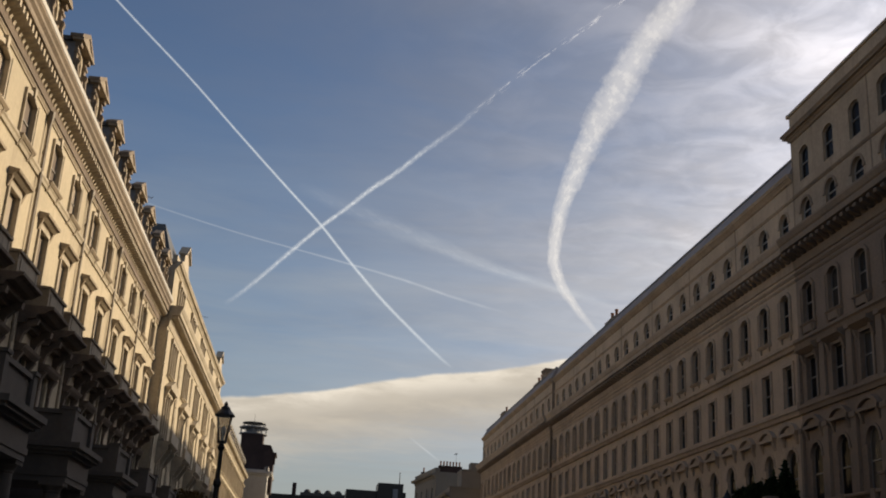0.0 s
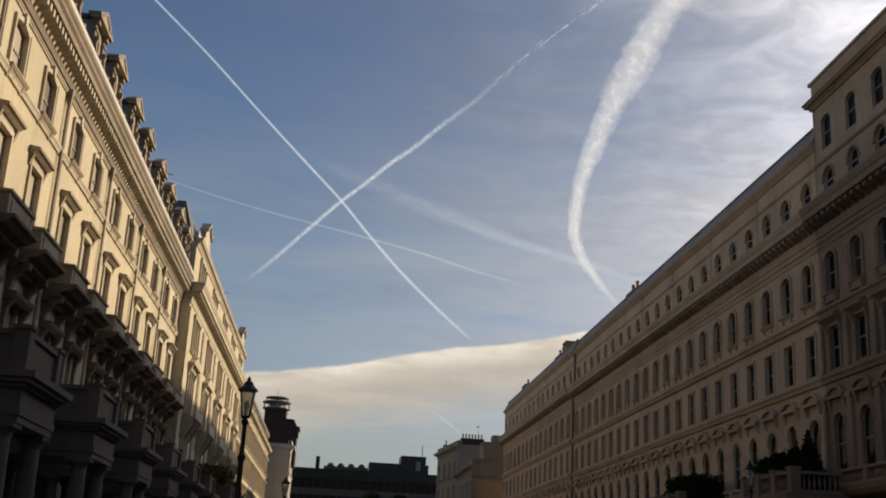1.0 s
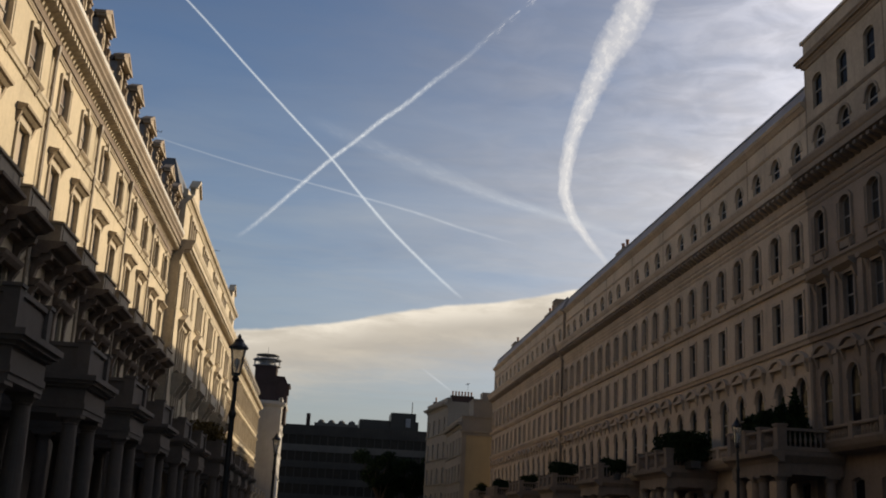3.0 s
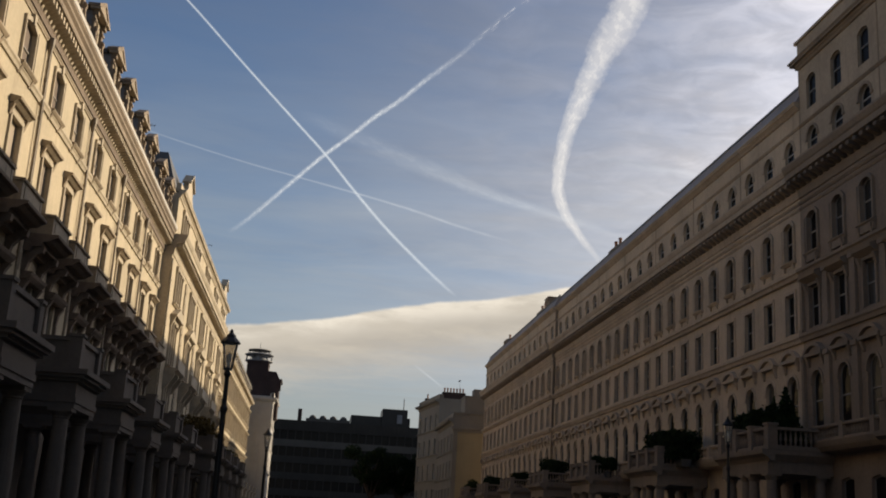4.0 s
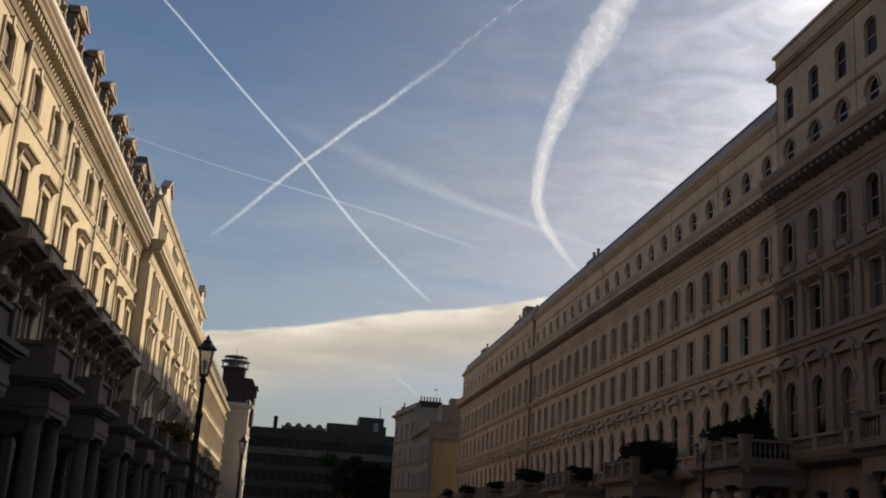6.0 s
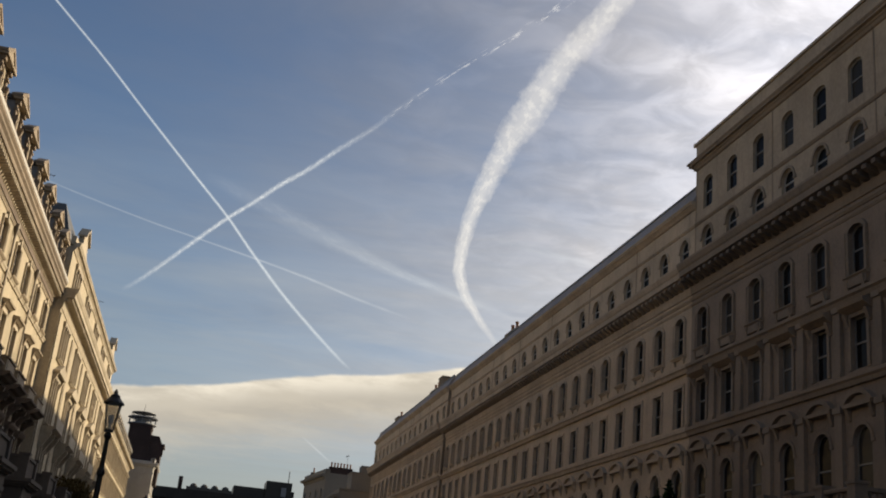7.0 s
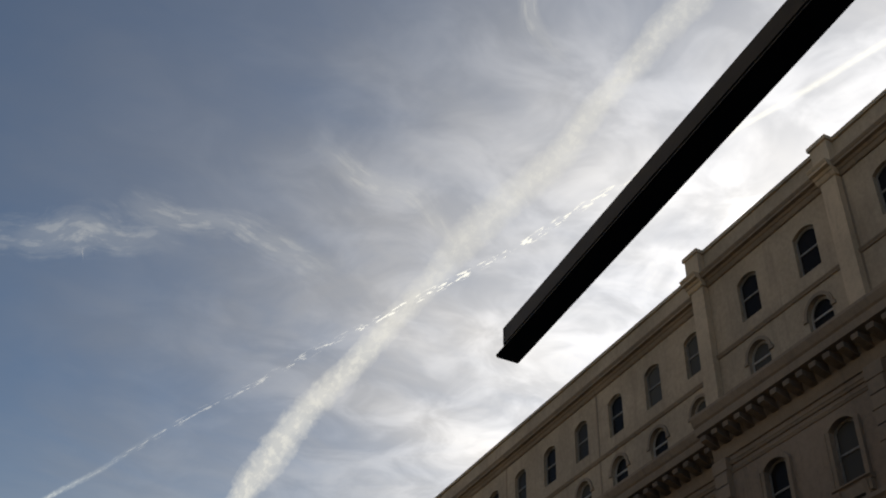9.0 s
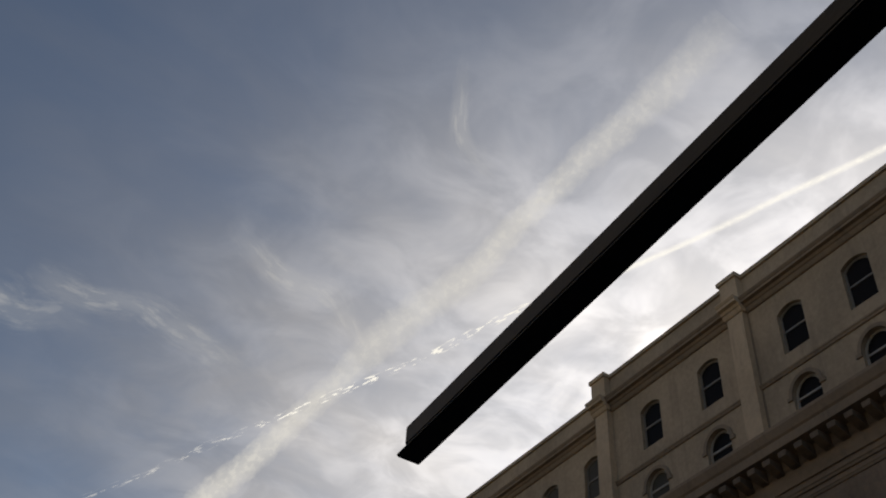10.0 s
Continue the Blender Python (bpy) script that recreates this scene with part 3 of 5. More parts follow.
# piers with quoins at the ends of the centre house
for s0 in (0.0, mid_w - 0.72):
    for k in range(24):
        g = Geo(-1)
        qh = (Z(16.1) - Z(6.2)) / 24
        g.box(s0 + (0.0 if k % 2 else 0.05), s0 + (0.72 if k % 2 else 0.66), 0.02, qh - 0.02, 0, 0.24)
        part("quoin", g, BUFF_TRIM, centre, at=(0, 0, Z(6.2) + k * qh))
    g = Geo(-1)
    g.box(s0 + 0.03, s0 + 0.69, Z(6.2), Z(16.1), 0, 0.19)
    part("pier", g, BUFF_TRIM, centre)
    g = Geo(-1)
    g.box(s0 + 0.02, s0 + 0.70, Z(17.35), Z(22.2), -0.12, 0.14)
    g.run(s0 - 0.06, s0 + 0.78, [(d + 0.12, z) for d, z in cornice_outline(Z(22.45) - 0.35, Z(22.45) + 0.14, 0.44)])
    g.box(s0 - 0.02, s0 + 0.74, Z(22.45) + 0.14, Z(23.44), -0.6, 0.22)
    g.box(s0 - 0.08, s0 + 0.80, Z(23.44), Z(23.58), -0.66, 0.29)
    part("parapet_pier", g, BUFF, centre)

# far block of the terrace, with its own end pavilions
far0, far1 = start + 7 * W3, 128.6 * K
far_w = (far1 - far0) / 5
far_house = east_house("terrace_house", far_w, 3, far_w / 6, "buff stucco terraced house in the far block", False, False)
far_house.location = (EAST - 0.25, far0, 0)
for i in range(1, 5):
    copy_thing(far_house, pose(EAST - 0.25, far0 + i * far_w, 0))
chimney("chimney_stack", (EAST + 1.0, 111.2, Z(20.6)), 1.3, 1.7, 2.3, 0, BUFF_TRIM, "square stuccoed chimney stack on the east terrace roof")
chimney("chimney_stack", (EAST + 1.0, 116.0, Z(20.6)), 0.7, 3.2, 1.8, 2, BUFF_TRIM, "slim stuccoed chimney stack with pots on the east terrace")
chimney("chimney_stack", (EAST + 1.0, 119 * K, Z(20.6)), 1.0, 2.6, 1.9, 1, BUFF_TRIM, "low stuccoed chimney stack at the terrace end")
chimney("chimney_stack", (EAST + 1.0, 86.2, Z(20.6)), 0.7, 2.6, 1.55, 2, BUFF_TRIM, "low chimney stack behind the east parapet")


def east_porch(y, label):
    """A columned porch shared by two doors, with a balustraded terrace on top."""
    e = thing("entrance_porch", (EAST, y, 0), label, "porch", "porches of the east terrace")
    hw, out = 2.45 * K, 3.2
    g = Geo(-1)
    g.box(-hw, hw, 0.12, 0.62, 0, out)
    for i in range(3):
        g.box(-hw, hw, 0.12, 0.62 - 0.16 * (i + 1), out, out + 0.3 * (i + 1))
    part("steps", g, PAVING, e)
    g = Geo(-1)
    g.box(-hw + 0.1, hw - 0.1, Z(4.25), Z(4.7), 0.02, out - 0.15)
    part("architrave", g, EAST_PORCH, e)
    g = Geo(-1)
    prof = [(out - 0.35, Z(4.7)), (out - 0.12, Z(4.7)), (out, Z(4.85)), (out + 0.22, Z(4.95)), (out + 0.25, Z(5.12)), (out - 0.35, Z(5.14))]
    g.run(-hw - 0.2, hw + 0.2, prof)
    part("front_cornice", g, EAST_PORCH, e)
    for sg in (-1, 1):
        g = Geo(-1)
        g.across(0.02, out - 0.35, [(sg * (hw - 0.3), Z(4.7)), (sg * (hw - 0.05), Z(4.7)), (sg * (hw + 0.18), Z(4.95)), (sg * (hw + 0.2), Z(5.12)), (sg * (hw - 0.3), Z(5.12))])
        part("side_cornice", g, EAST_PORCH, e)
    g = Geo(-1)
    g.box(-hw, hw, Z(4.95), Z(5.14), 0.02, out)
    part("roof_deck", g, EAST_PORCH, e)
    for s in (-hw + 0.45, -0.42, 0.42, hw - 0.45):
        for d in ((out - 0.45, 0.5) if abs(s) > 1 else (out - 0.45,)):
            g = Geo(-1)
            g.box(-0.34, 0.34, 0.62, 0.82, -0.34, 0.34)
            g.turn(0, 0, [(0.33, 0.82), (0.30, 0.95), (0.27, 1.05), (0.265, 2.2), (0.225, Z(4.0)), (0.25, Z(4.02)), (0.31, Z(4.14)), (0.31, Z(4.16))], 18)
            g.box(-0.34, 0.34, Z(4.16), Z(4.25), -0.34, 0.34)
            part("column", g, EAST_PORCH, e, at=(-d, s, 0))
    z0, z1, d = Z(5.14), Z(6.0), out - 0.25
    g = Geo(-1)
    g.box(-hw + 0.22, hw - 0.22, z0, z0 + 0.18, d - 0.13, d + 0.13)
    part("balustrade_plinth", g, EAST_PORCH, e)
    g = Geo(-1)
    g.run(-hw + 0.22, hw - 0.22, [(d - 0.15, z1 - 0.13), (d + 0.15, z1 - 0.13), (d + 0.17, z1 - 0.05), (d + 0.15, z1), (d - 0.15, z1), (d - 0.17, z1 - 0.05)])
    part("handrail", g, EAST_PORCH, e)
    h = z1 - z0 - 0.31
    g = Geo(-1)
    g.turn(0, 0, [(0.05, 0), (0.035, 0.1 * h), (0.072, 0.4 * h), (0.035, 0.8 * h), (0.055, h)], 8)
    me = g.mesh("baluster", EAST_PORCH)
    n = 22
    for i in range(n):
        s = (-hw + 0.22) + (i + 0.5) * (2 * hw - 0.44) / n
        if abs(abs(s) - hw / 3) > 0.28:
            place("baluster", me, e, (-d, s, z0 + 0.18))
    for s in (-hw, -hw / 3, hw / 3, hw):
        g = Geo(-1)
        g.box(s - 0.22, s + 0.22, z0, Z(6.05), out - 0.47, out - 0.03)
        g.box(s - 0.27, s + 0.27, Z(6.05), Z(6.05) + 0.1, out - 0.52, out + 0.02)
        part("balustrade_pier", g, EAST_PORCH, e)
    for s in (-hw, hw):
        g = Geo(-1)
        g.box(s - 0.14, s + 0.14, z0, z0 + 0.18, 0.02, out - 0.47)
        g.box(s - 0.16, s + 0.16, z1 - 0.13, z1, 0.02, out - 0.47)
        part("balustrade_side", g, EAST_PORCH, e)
        for k in range(11):
            place("baluster", me, e, (-(0.15 + 0.235 * k), s, z0 + 0.18))
    for s in (-1.35, 1.35):
        g = Geo(-1)
        g.box(s - 0.55, s + 0.55, 0.62, 3.2, 0.012, 0.07)
        for z0, z1 in ((0.8, 1.5), (1.7, 3.0)):
            for a in (s - 0.42, s + 0.07):
                g.box(a, a + 0.35, z0, z1, 0.07, 0.09)
        part("door", g, DOOR, e)
    return e


for y in (15.6, 29.3, 43.0, 56.71, 70.42, 84.13, 97.9, 112.0, 125.0):
    east_porch(y * K, "buff stucco columned porch with a balustraded roof terrace")


# ---- plants on the porch roofs ----
def leaf_cloud(bm, centre, radii, count, size, rng, shape=None):
    """Small tilted leaves strewn through an ellipsoid or cone."""
    for _ in range(count):
        while True:
            p = Vector((rng.uniform(-1, 1), rng.uniform(-1, 1), rng.uniform(-1, 1)))
            if shape == "cone":
                r = (1 - p.z) / 2
                if math.hypot(p.x, p.y) < r * (0.75 + 0.35 * rng.random()):
                    break
            elif shape == "box":
                break
            elif 0.25 < p.length < 0.8 + 0.3 * rng.random():
                break
        c = Vector(centre) + Vector((p.x * radii[0], p.y * radii[1], p.z * radii[2]))
        m = Matrix.LocRotScale(c, Euler((rng.uniform(0, 6.3), rng.uniform(0, 6.3), rng.uniform(0, 6.3))), None)
        k = size * rng.uniform(0.6, 1.3)
        bm.faces.new([bm.verts.new(m @ Vector(q)) for q in ((-k, 0, 0), (0, -k * 0.45, 0), (k, 0, k * 0.2), (0, k * 0.45, 0))])


def shrub(name, at, kind, height, width, label, category, seed, depth=None, leaf=None):
    """A potted evergreen: trough or tub, stem and leaves."""
    rng = random.Random(seed)
    e = thing(name, at, label, category, "plants on the porch roofs")
    depth = depth or width
    g = Geo(1)
    th = 0.42
    if kind == "hedge":
        g.run(-width / 2, width / 2, [(-0.25, 0), (0.25, 0), (0.3, th), (-0.3, th)])
    else:
        g.turn(0, 0, [(0.22, 0), (0.30, th * 0.9), (0.33, th * 0.9), (0.33, th), (0.1, th)], 14)
    part("planter", g, CONCRETE_LIGHT, e)
    g = Geo(1)
    stems = [rng.uniform(-width * 0.4, width * 0.4) for _ in range(6)] if kind == "hedge" else [0.0]
    for s in stems:
        g.turn(s, 0, [(0.05, th - 0.05), (0.04, height * 0.5), (0.012, height * 0.9)], 6)
    part("stem", g, WOOD, e)
    bm = bmesh.new()
    zc = (height + th) / 2
    if kind == "cone":
        leaf_cloud(bm, (0, 0, zc), (width / 2, width / 2, (height - th) / 2), 2600, 0.13, rng, "cone")
    elif kind == "hedge":
        n = max(3, int(width / 0.55))
        for i in range(n):
            s = -width / 2 + (i + 0.5) * width / n
            hh = (height - th) * rng.uniform(0.94, 1.04)
            leaf_cloud(bm, (0, s, th + hh / 2), (depth / 2, width / n * 0.55, hh / 2), 900, 0.11, rng, "box")
    else:
        for _ in range(7):
            c = (rng.uniform(-0.3, 0.3) * width, rng.uniform(-0.3, 0.3) * width, th + (height - th) * rng.uniform(0.3, 0.75))
            leaf_cloud(bm, c, (width * 0.33, width * 0.33, (height - th) * 0.32), 420, 0.12, rng)
    me = bpy.data.meshes.new("foliage")
    bm.to_mesh(me)
    bm.free()
    me.materials.append(leaf or (LEAF_A if kind == "cone" else LEAF_B))
    place("foliage", me, e)
    return e


deck = Z(5.14)
px = EAST - 1.75
for i, (y, h, w, kind) in enumerate(((41.45, 3.1, 1.8, "cone"), (42.65, 2.7, 1.7, "cone"), (43.75, 2.3, 1.9, "bush"), (44.8, 2.2, 1.6, "bush"))):
    shrub("potted_conifer" if kind == "cone" else "potted_shrub", (px, y * K, deck), kind, h, w, "dark evergreen in a tub on a porch roof", "potted plant", 11 + i)
shrub("hedge_trough", (px, 55.4 * K, deck), "hedge", 2.15, 5.1, "clipped dark hedge in a trough on a porch roof", "hedge", 31, 2.0)
shrub("potted_shrub", (px, 58.4 * K, deck), "bush", 1.6, 1.3, "dark rounded shrub in a tub on a porch roof", "potted plant", 33)
for i, (y, h, w) in enumerate(((70.6, 1.7, 1.2), (72.0, 1.45, 1.0), (67.9, 1.5, 1.1), (82.9, 2.2, 2.0), (84.6, 2.4, 2.1), (97.5, 2.1, 1.8), (111.5, 2.1, 2.2), (113.0, 1.9, 1.8), (125.5, 2.2, 2.2))):
    shrub("potted_shrub", (px, y * K, deck), "bush", h, w, "dark rounded shrub in a tub on a porch roof", "potted plant", 41 + i)


# ---- west terrace ----
def west_dressing(kind, w, h=0.0):
    g = Geo(1)
    if kind == "hood":              # flat hood on two brackets with a moulded frame under it
        g.run(-w / 2 - 0.30, w / 2 + 0.30, [(0, 0), (0.16, 0.02), (0.30, 0.12), (0.40, 0.15), (0.42, 0.24), (0.0, 0.32)])
        for s in (-w / 2 - 0.24, w / 2 + 0.08):
            g.run(s, s + 0.16, [(0, -0.42), (0.06, -0.4), (0.20, 0.0), (0, 0.0)])
        g.box(-w / 2 - 0.05, w / 2 + 0.05, -0.16, 0.0, 0, 0.06)
    if kind == "frame":             # moulded architrave with a keystone
        t = 0.18
        for s0, s1 in ((-w / 2 - t, -w / 2), (w / 2, w / 2 + t)):
            g.box(s0, s1, 0, h, 0, 0.08)
            g.box(s0 - 0.03 if s0 < 0 else s1 - 0.05, s0 + 0.05 if s0 < 0 else s1 + 0.03, 0, h, 0, 0.11)
        a = arch_line(0, h - 0.14, w + 2 * t, 0.34, 10)
        b = arch_line(0, h - 0.14, w, 0.14, 10)
        g.across(0, 0.09, [*a, *b[::-1]])
        g.across(0, 0.16, [(-0.1, h - 0.06), (0.1, h - 0.06), (0.16, h + 0.36), (-0.16, h + 0.36)])
    if kind == "sill":              # bracketed sill
        g.run(-w / 2 - 0.26, w / 2 + 0.26, [(0, -0.14), (0.2, -0.12), (0.28, -0.03), (0.28, 0.02), (0, 0.04)])
        for s in (-w / 2 - 0.12, w / 2 - 0.04):
            g.run(s, s + 0.16, [(0, -0.42), (0.05, -0.4), (0.2, -0.13), (0, -0.13)])
    if kind == "pediment":          # flat first-floor hood on long scrolls
        g.run(-w / 2 - 0.5, w / 2 + 0.5, [(0, -0.3), (0.25, -0.28), (0.40, -0.12), (0.46, 0.0), (0, 0.04)])
        for s in (-w / 2 - 0.42, w / 2 + 0.16):
            g.run(s, s + 0.26, [(0, -1.1), (0.12, -1.05), (0.18, -0.6), (0.36, -0.3), (0, -0.3)])
            g.box(s + 0.02, s + 0.24, -3.2, -1.1, 0, 0.13)
    return g


def west_balcony():
    """A solid-fronted window balcony on scrolled consoles."""
    hw, out = 1.42, 1.0
    parts = []
    g = Geo(1)
    g.run(-hw, hw, [(0, -0.72), (0.30, -0.70), (0.36, -0.52), (0.66, -0.48), (0.72, -0.32), (out - 0.02, -0.28), (out + 0.14, -0.16), (out + 0.28, -0.10), (out + 0.30, 0.0), (0, 0.02)])
    parts.append(("slab", g))
    g = Geo(1)
    g.box(-hw + 0.04, hw - 0.04, 0.0, 0.70, out - 0.16, out)
    for s in (-hw, hw - 0.2):
        g.box(s, s + 0.2, 0.0, 0.70, 0, out + 0.02)
    g.run(-hw - 0.06, hw + 0.06, [(out - 0.24, 0.70), (out + 0.08, 0.70), (out + 0.1, 0.79), (out - 0.24, 0.82)])
    for s in (-hw - 0.05, hw - 0.22):
        g.box(s, s + 0.27, 0.70, 0.81, 0, out - 0.24)
    g.box(-hw + 0.35, hw - 0.35, 0.16, 0.56, out, out + 0.03)
    parts.append(("balcony_front", g))
    for s in (-hw + 0.12, hw - 0.42):
        g = Geo(1)
        g.run(s, s + 0.3, [(0, -1.5), (0.18, -1.45), (0.26, -1.1), (0.5, -0.82), (0.74, -0.72), (0.78, -0.5), (0, -0.5)])
        parts.append(("console", g))
    return parts


def west_house(label):
    """One two-bay house of the near west terrace; its near party wall at s = 0."""
    width = 7.78 * K
    e = thing("terrace_house", (WEST, 0, 0), label, "terraced house", "houses of the west terrace")
    mids = (2.12 * K, 5.68 * K)
    w = 1.18
    f1, f1t, f2, f2t, f3, f3t = Z(6.2), Z(9.0), Z(10.45), Z(13.35), Z(15.08), Z(16.72)
    holes = [(mids[0], 1.0, Z(4.3), 1.5, 0.15), (mids[1], 0.55, Z(4.3), 1.6, 0.3)]
    for m in mids:
        holes += [(m, f1, f1t, 1.3, 0.0), (m, f2, f2t, 1.4, 0.0), (m, f3, f3t, 1.5, 0.14)]
    g = Geo(1)
    g.wall(0, width, Z(5.0), Z(18.9), 0.0, holes[2:], 0.2)
    part("front_wall", g, CREAM, e)
    # ground storey in the darker colour, its shade put into the stucco
    g = Geo(1)
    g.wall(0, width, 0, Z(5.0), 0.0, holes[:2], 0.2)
    part("ground_storey_wall", g, SHADED_PORCH, e)
    g = Geo(1)
    g.box(0, width, 0, Z(18.6), -12, -0.75)
    g.box(0, 0.04, 0, Z(18.8), -0.75, -0.02)
    g.box(width - 0.04, width, 0, Z(18.8), -0.75, -0.02)
    part("body", g, CREAM_TRIM, e)
    g = Geo(1)
    g.run(0, width, [(-0.2, Z(18.9)), (-2.0, Z(22.2)), (-10.5, Z(22.6)), (-12, Z(18.6))])
    part("mansard_roof", g, SLATE, e)
    window(e, 1, mids[0], 1.0, -0.22, 1.5, Z(4.3) - 1.0, 0.15, WHITE)
    for m in mids:
        for z, zt, ww, rise in ((f1, f1t, 1.3, 0), (f2, f2t, 1.4, 0), (f3, f3t, 1.5, 0.14)):
            window(e, 1, m, z, -0.13, ww, zt - z, rise, GREYED)
        place("window_surround", shared("wf3", lambda: west_dressing("frame", 1.5, f3t - f3), CREAM_TRIM, "window_surround"), e, (0, m, f3))
        place("window_sill", shared("ws3", lambda: west_dressing("sill", 1.5), WEATHERED, "window_sill"), e, (0, m, f3))
        place("window_hood", shared("wh2", lambda: west_dressing("hood", 1.62), WEATHERED, "window_hood"), e, (0, m, Z(13.62)))
        g2 = shared("wj2", lambda: jambs(1.4, f2t - f2), CREAM_TRIM, "window_surround")
        place("window_surround", g2, e, (0, m, f2))
        # hood in the dark colour, for the shaded lower front
        place("window_pediment", shared("wp1", lambda: west_dressing("pediment", 1.5), SHADE_TONE, "window_pediment"), e, (0, m, Z(9.12)))
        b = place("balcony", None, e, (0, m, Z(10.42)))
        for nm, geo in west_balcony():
            # slab and consoles coloured dark as shaded undersides
            part(nm, geo, WEATHERED if nm == "balcony_front" else SHADE_TONE, b)
    for z0, z1, out in ((Z(14.78), Z(15.05), 0.16), (Z(6.0), Z(6.2), 0.2), (Z(5.0), Z(5.4), 0.3)):
        g = Geo(1)
        g.run(0, width, string_outline(z0, z1, out))
        part("string_course", g, CREAM_TRIM, e)
    # frieze, dentils, cornice and gutter
    g = Geo(1)
    g.run(0, width, string_outline(Z(17.02), Z(17.18), 0.10))
    part("architrave_band", g, WEATHERED, e)
    g = Geo(1)
    g.run(0, width, [(-0.1, Z(17.5)), (0.10, Z(17.5)), (0.12, Z(17.92)), (0.66, Z(17.95)), (0.68, Z(18.0)), (0.68, Z(18.14)), (0.60, Z(18.16)), (0.60, Z(18.24)), (0.72, Z(18.34)), (0.72, Z(18.44)), (0.66, Z(18.46)), (0.78, Z(18.58)), (0.78, Z(18.66)), (-0.1, Z(18.7))])
    part("cornice", g, DARK_TRIM, e)
    # dark strip that paints in the shade between the modillions
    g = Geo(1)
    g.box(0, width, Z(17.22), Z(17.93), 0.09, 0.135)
    part("frieze_band", g, SHADE_TONE, e)
    n = 20
    for i in range(n):
        place("modillion", shared("wm", lambda: block(1, 0.10, [(0.08, Z(17.50)), (0.16, Z(17.48)), (0.24, Z(17.60)), (0.46, Z(17.66)), (0.58, Z(17.70)), (0.58, Z(17.955)), (0.08, Z(17.93))]), CREAM_TRIM, "modillion"), e, (0, (i + 0.5) * width / n, 0))
    g = Geo(1)
    g.run(0, width, [(0.66, Z(18.66)), (0.80, Z(18.67)), (0.84, Z(18.80)), (0.80, Z(18.80)), (0.76, Z(18.72)), (0.66, Z(18.74))])
    part("gutter", g, WHITE, e, "pale painted gutter catching the sun")
    g = Geo(1)
    g.box(0, width, Z(18.68), Z(19.15), -0.25, 0.12)
    part("blocking_course", g, CREAM_TRIM, e)
    # downpipe with hopper at the party wall
    g = Geo(1)
    g.turn(0.06, 0.14, [(0.06, 0.2), (0.06, Z(16.6)), (0.07, Z(16.6)), (0.15, Z(16.95)), (0.16, Z(17.2)), (0.05, Z(17.2))], 8)
    for z in (Z(7), Z(9.5), Z(12), Z(14.2), Z(15.6)):
        g.turn(0.06, 0.14, [(0.085, z), (0.085, z + 0.12)], 8)
    g.turn(0.34, 0.12, [(0.04, Z(9)), (0.04, Z(17.0))], 8)
    part("downpipe", g, PIPE, e)
    # dormers
    for m in mids:
        dm = place("dormer", None, e, (0, m, Z(18.9)))
        hw, hh = 0.95, 2.15
        g = Geo(1)
        g.wall(-hw, hw, 0, hh, 0.22, [(0, 0.35, hh - 0.25, 0.9, 0.45)], 0.25)
        part("dormer_wall", g, CREAM_TRIM, dm)
        for s in (-hw, hw - 0.12):
            g = Geo(1)
            g.box(s, s + 0.12, 0, hh - 0.1, -2.2, 0.214)
            part("cheek", g, LEAD, dm, "dark lead-clad cheek")
        for s in (-hw - 0.04, hw - 0.26):
            g = Geo(1)
            g.box(s, s + 0.3, 0, hh - 0.1, 0.22, 0.34)
            g.run(s + 0.05, s + 0.25, [(0.34, 0.02), (0.70, 0.06), (0.74, 0.22), (0.66, 0.36), (0.54, 0.42), (0.48, 0.62), (0.44, 0.95), (0.50, 1.12), (0.46, 1.26), (0.34, 1.3)])
            g.box(s - 0.03, s + 0.33, hh - 0.62, hh - 0.5, 0.2, 0.40)
            g.box(s - 0.03, s + 0.33, hh - 0.30, hh - 0.1, 0.2, 0.46)
            part("dormer_pilaster", g, DARK_TRIM, dm)
        g = Geo(1)
        g.across(0.1, 0.49, [(-hw - 0.12, hh - 0.1), (hw + 0.12, hh - 0.1), (hw + 0.12, hh + 0.02), (0, hh + 0.58), (-hw - 0.12, hh + 0.02)])
        g.box(-hw - 0.26, hw + 0.26, hh - 0.1, hh + 0.02, 0.1, 0.58)
        part("pediment", g, WEATHERED, dm)
        for sg in (-1, 1):
            g = Geo(1)
            g.across(0.0, 0.54, [(0, hh + 0.56), (0, hh + 0.76), (sg * (hw + 0.3), hh + 0.16), (sg * (hw + 0.3), hh + 0.02), (sg * (hw + 0.1), hh + 0.02)])
            part("raking_cornice", g, DARK_TRIM, dm)
        g = Geo(1)
        g.across(-2.4, 0.003, [(-hw - 0.16, hh - 0.1), (hw + 0.16, hh - 0.1), (hw + 0.2, hh + 0.06), (0.3, hh + 0.50), (-0.3, hh + 0.50), (-hw - 0.2, hh + 0.06)])
        part("dormer_roof", g, SLATE, dm, "dark lead dormer roof")
        window(e, 1, m, Z(18.9) + 0.35, 0.05, 0.9, hh - 0.6, 0.45, WHITE)
    return e


def jambs(w, h):
    g = Geo(1)
    for s0 in (-w / 2 - 0.16, w / 2):
        g.box(s0, s0 + 0.16, 0, h + 0.12, 0, 0.09)
    g.box(-w / 2 - 0.16, w / 2 + 0.16, h, h + 0.2, 0, 0.095)
    return g


HW = 7.78 * K
first_house = west_house("cream stucco terraced house with balconies and pedimented dormers")
first_house.location.y = 36.3 * K
for i in (-7, -6, -5, -4, -3, -2, -1, 1, 2, 3):
    copy_thing(first_house, pose(WEST, 36.3 * K + i * HW, 0))


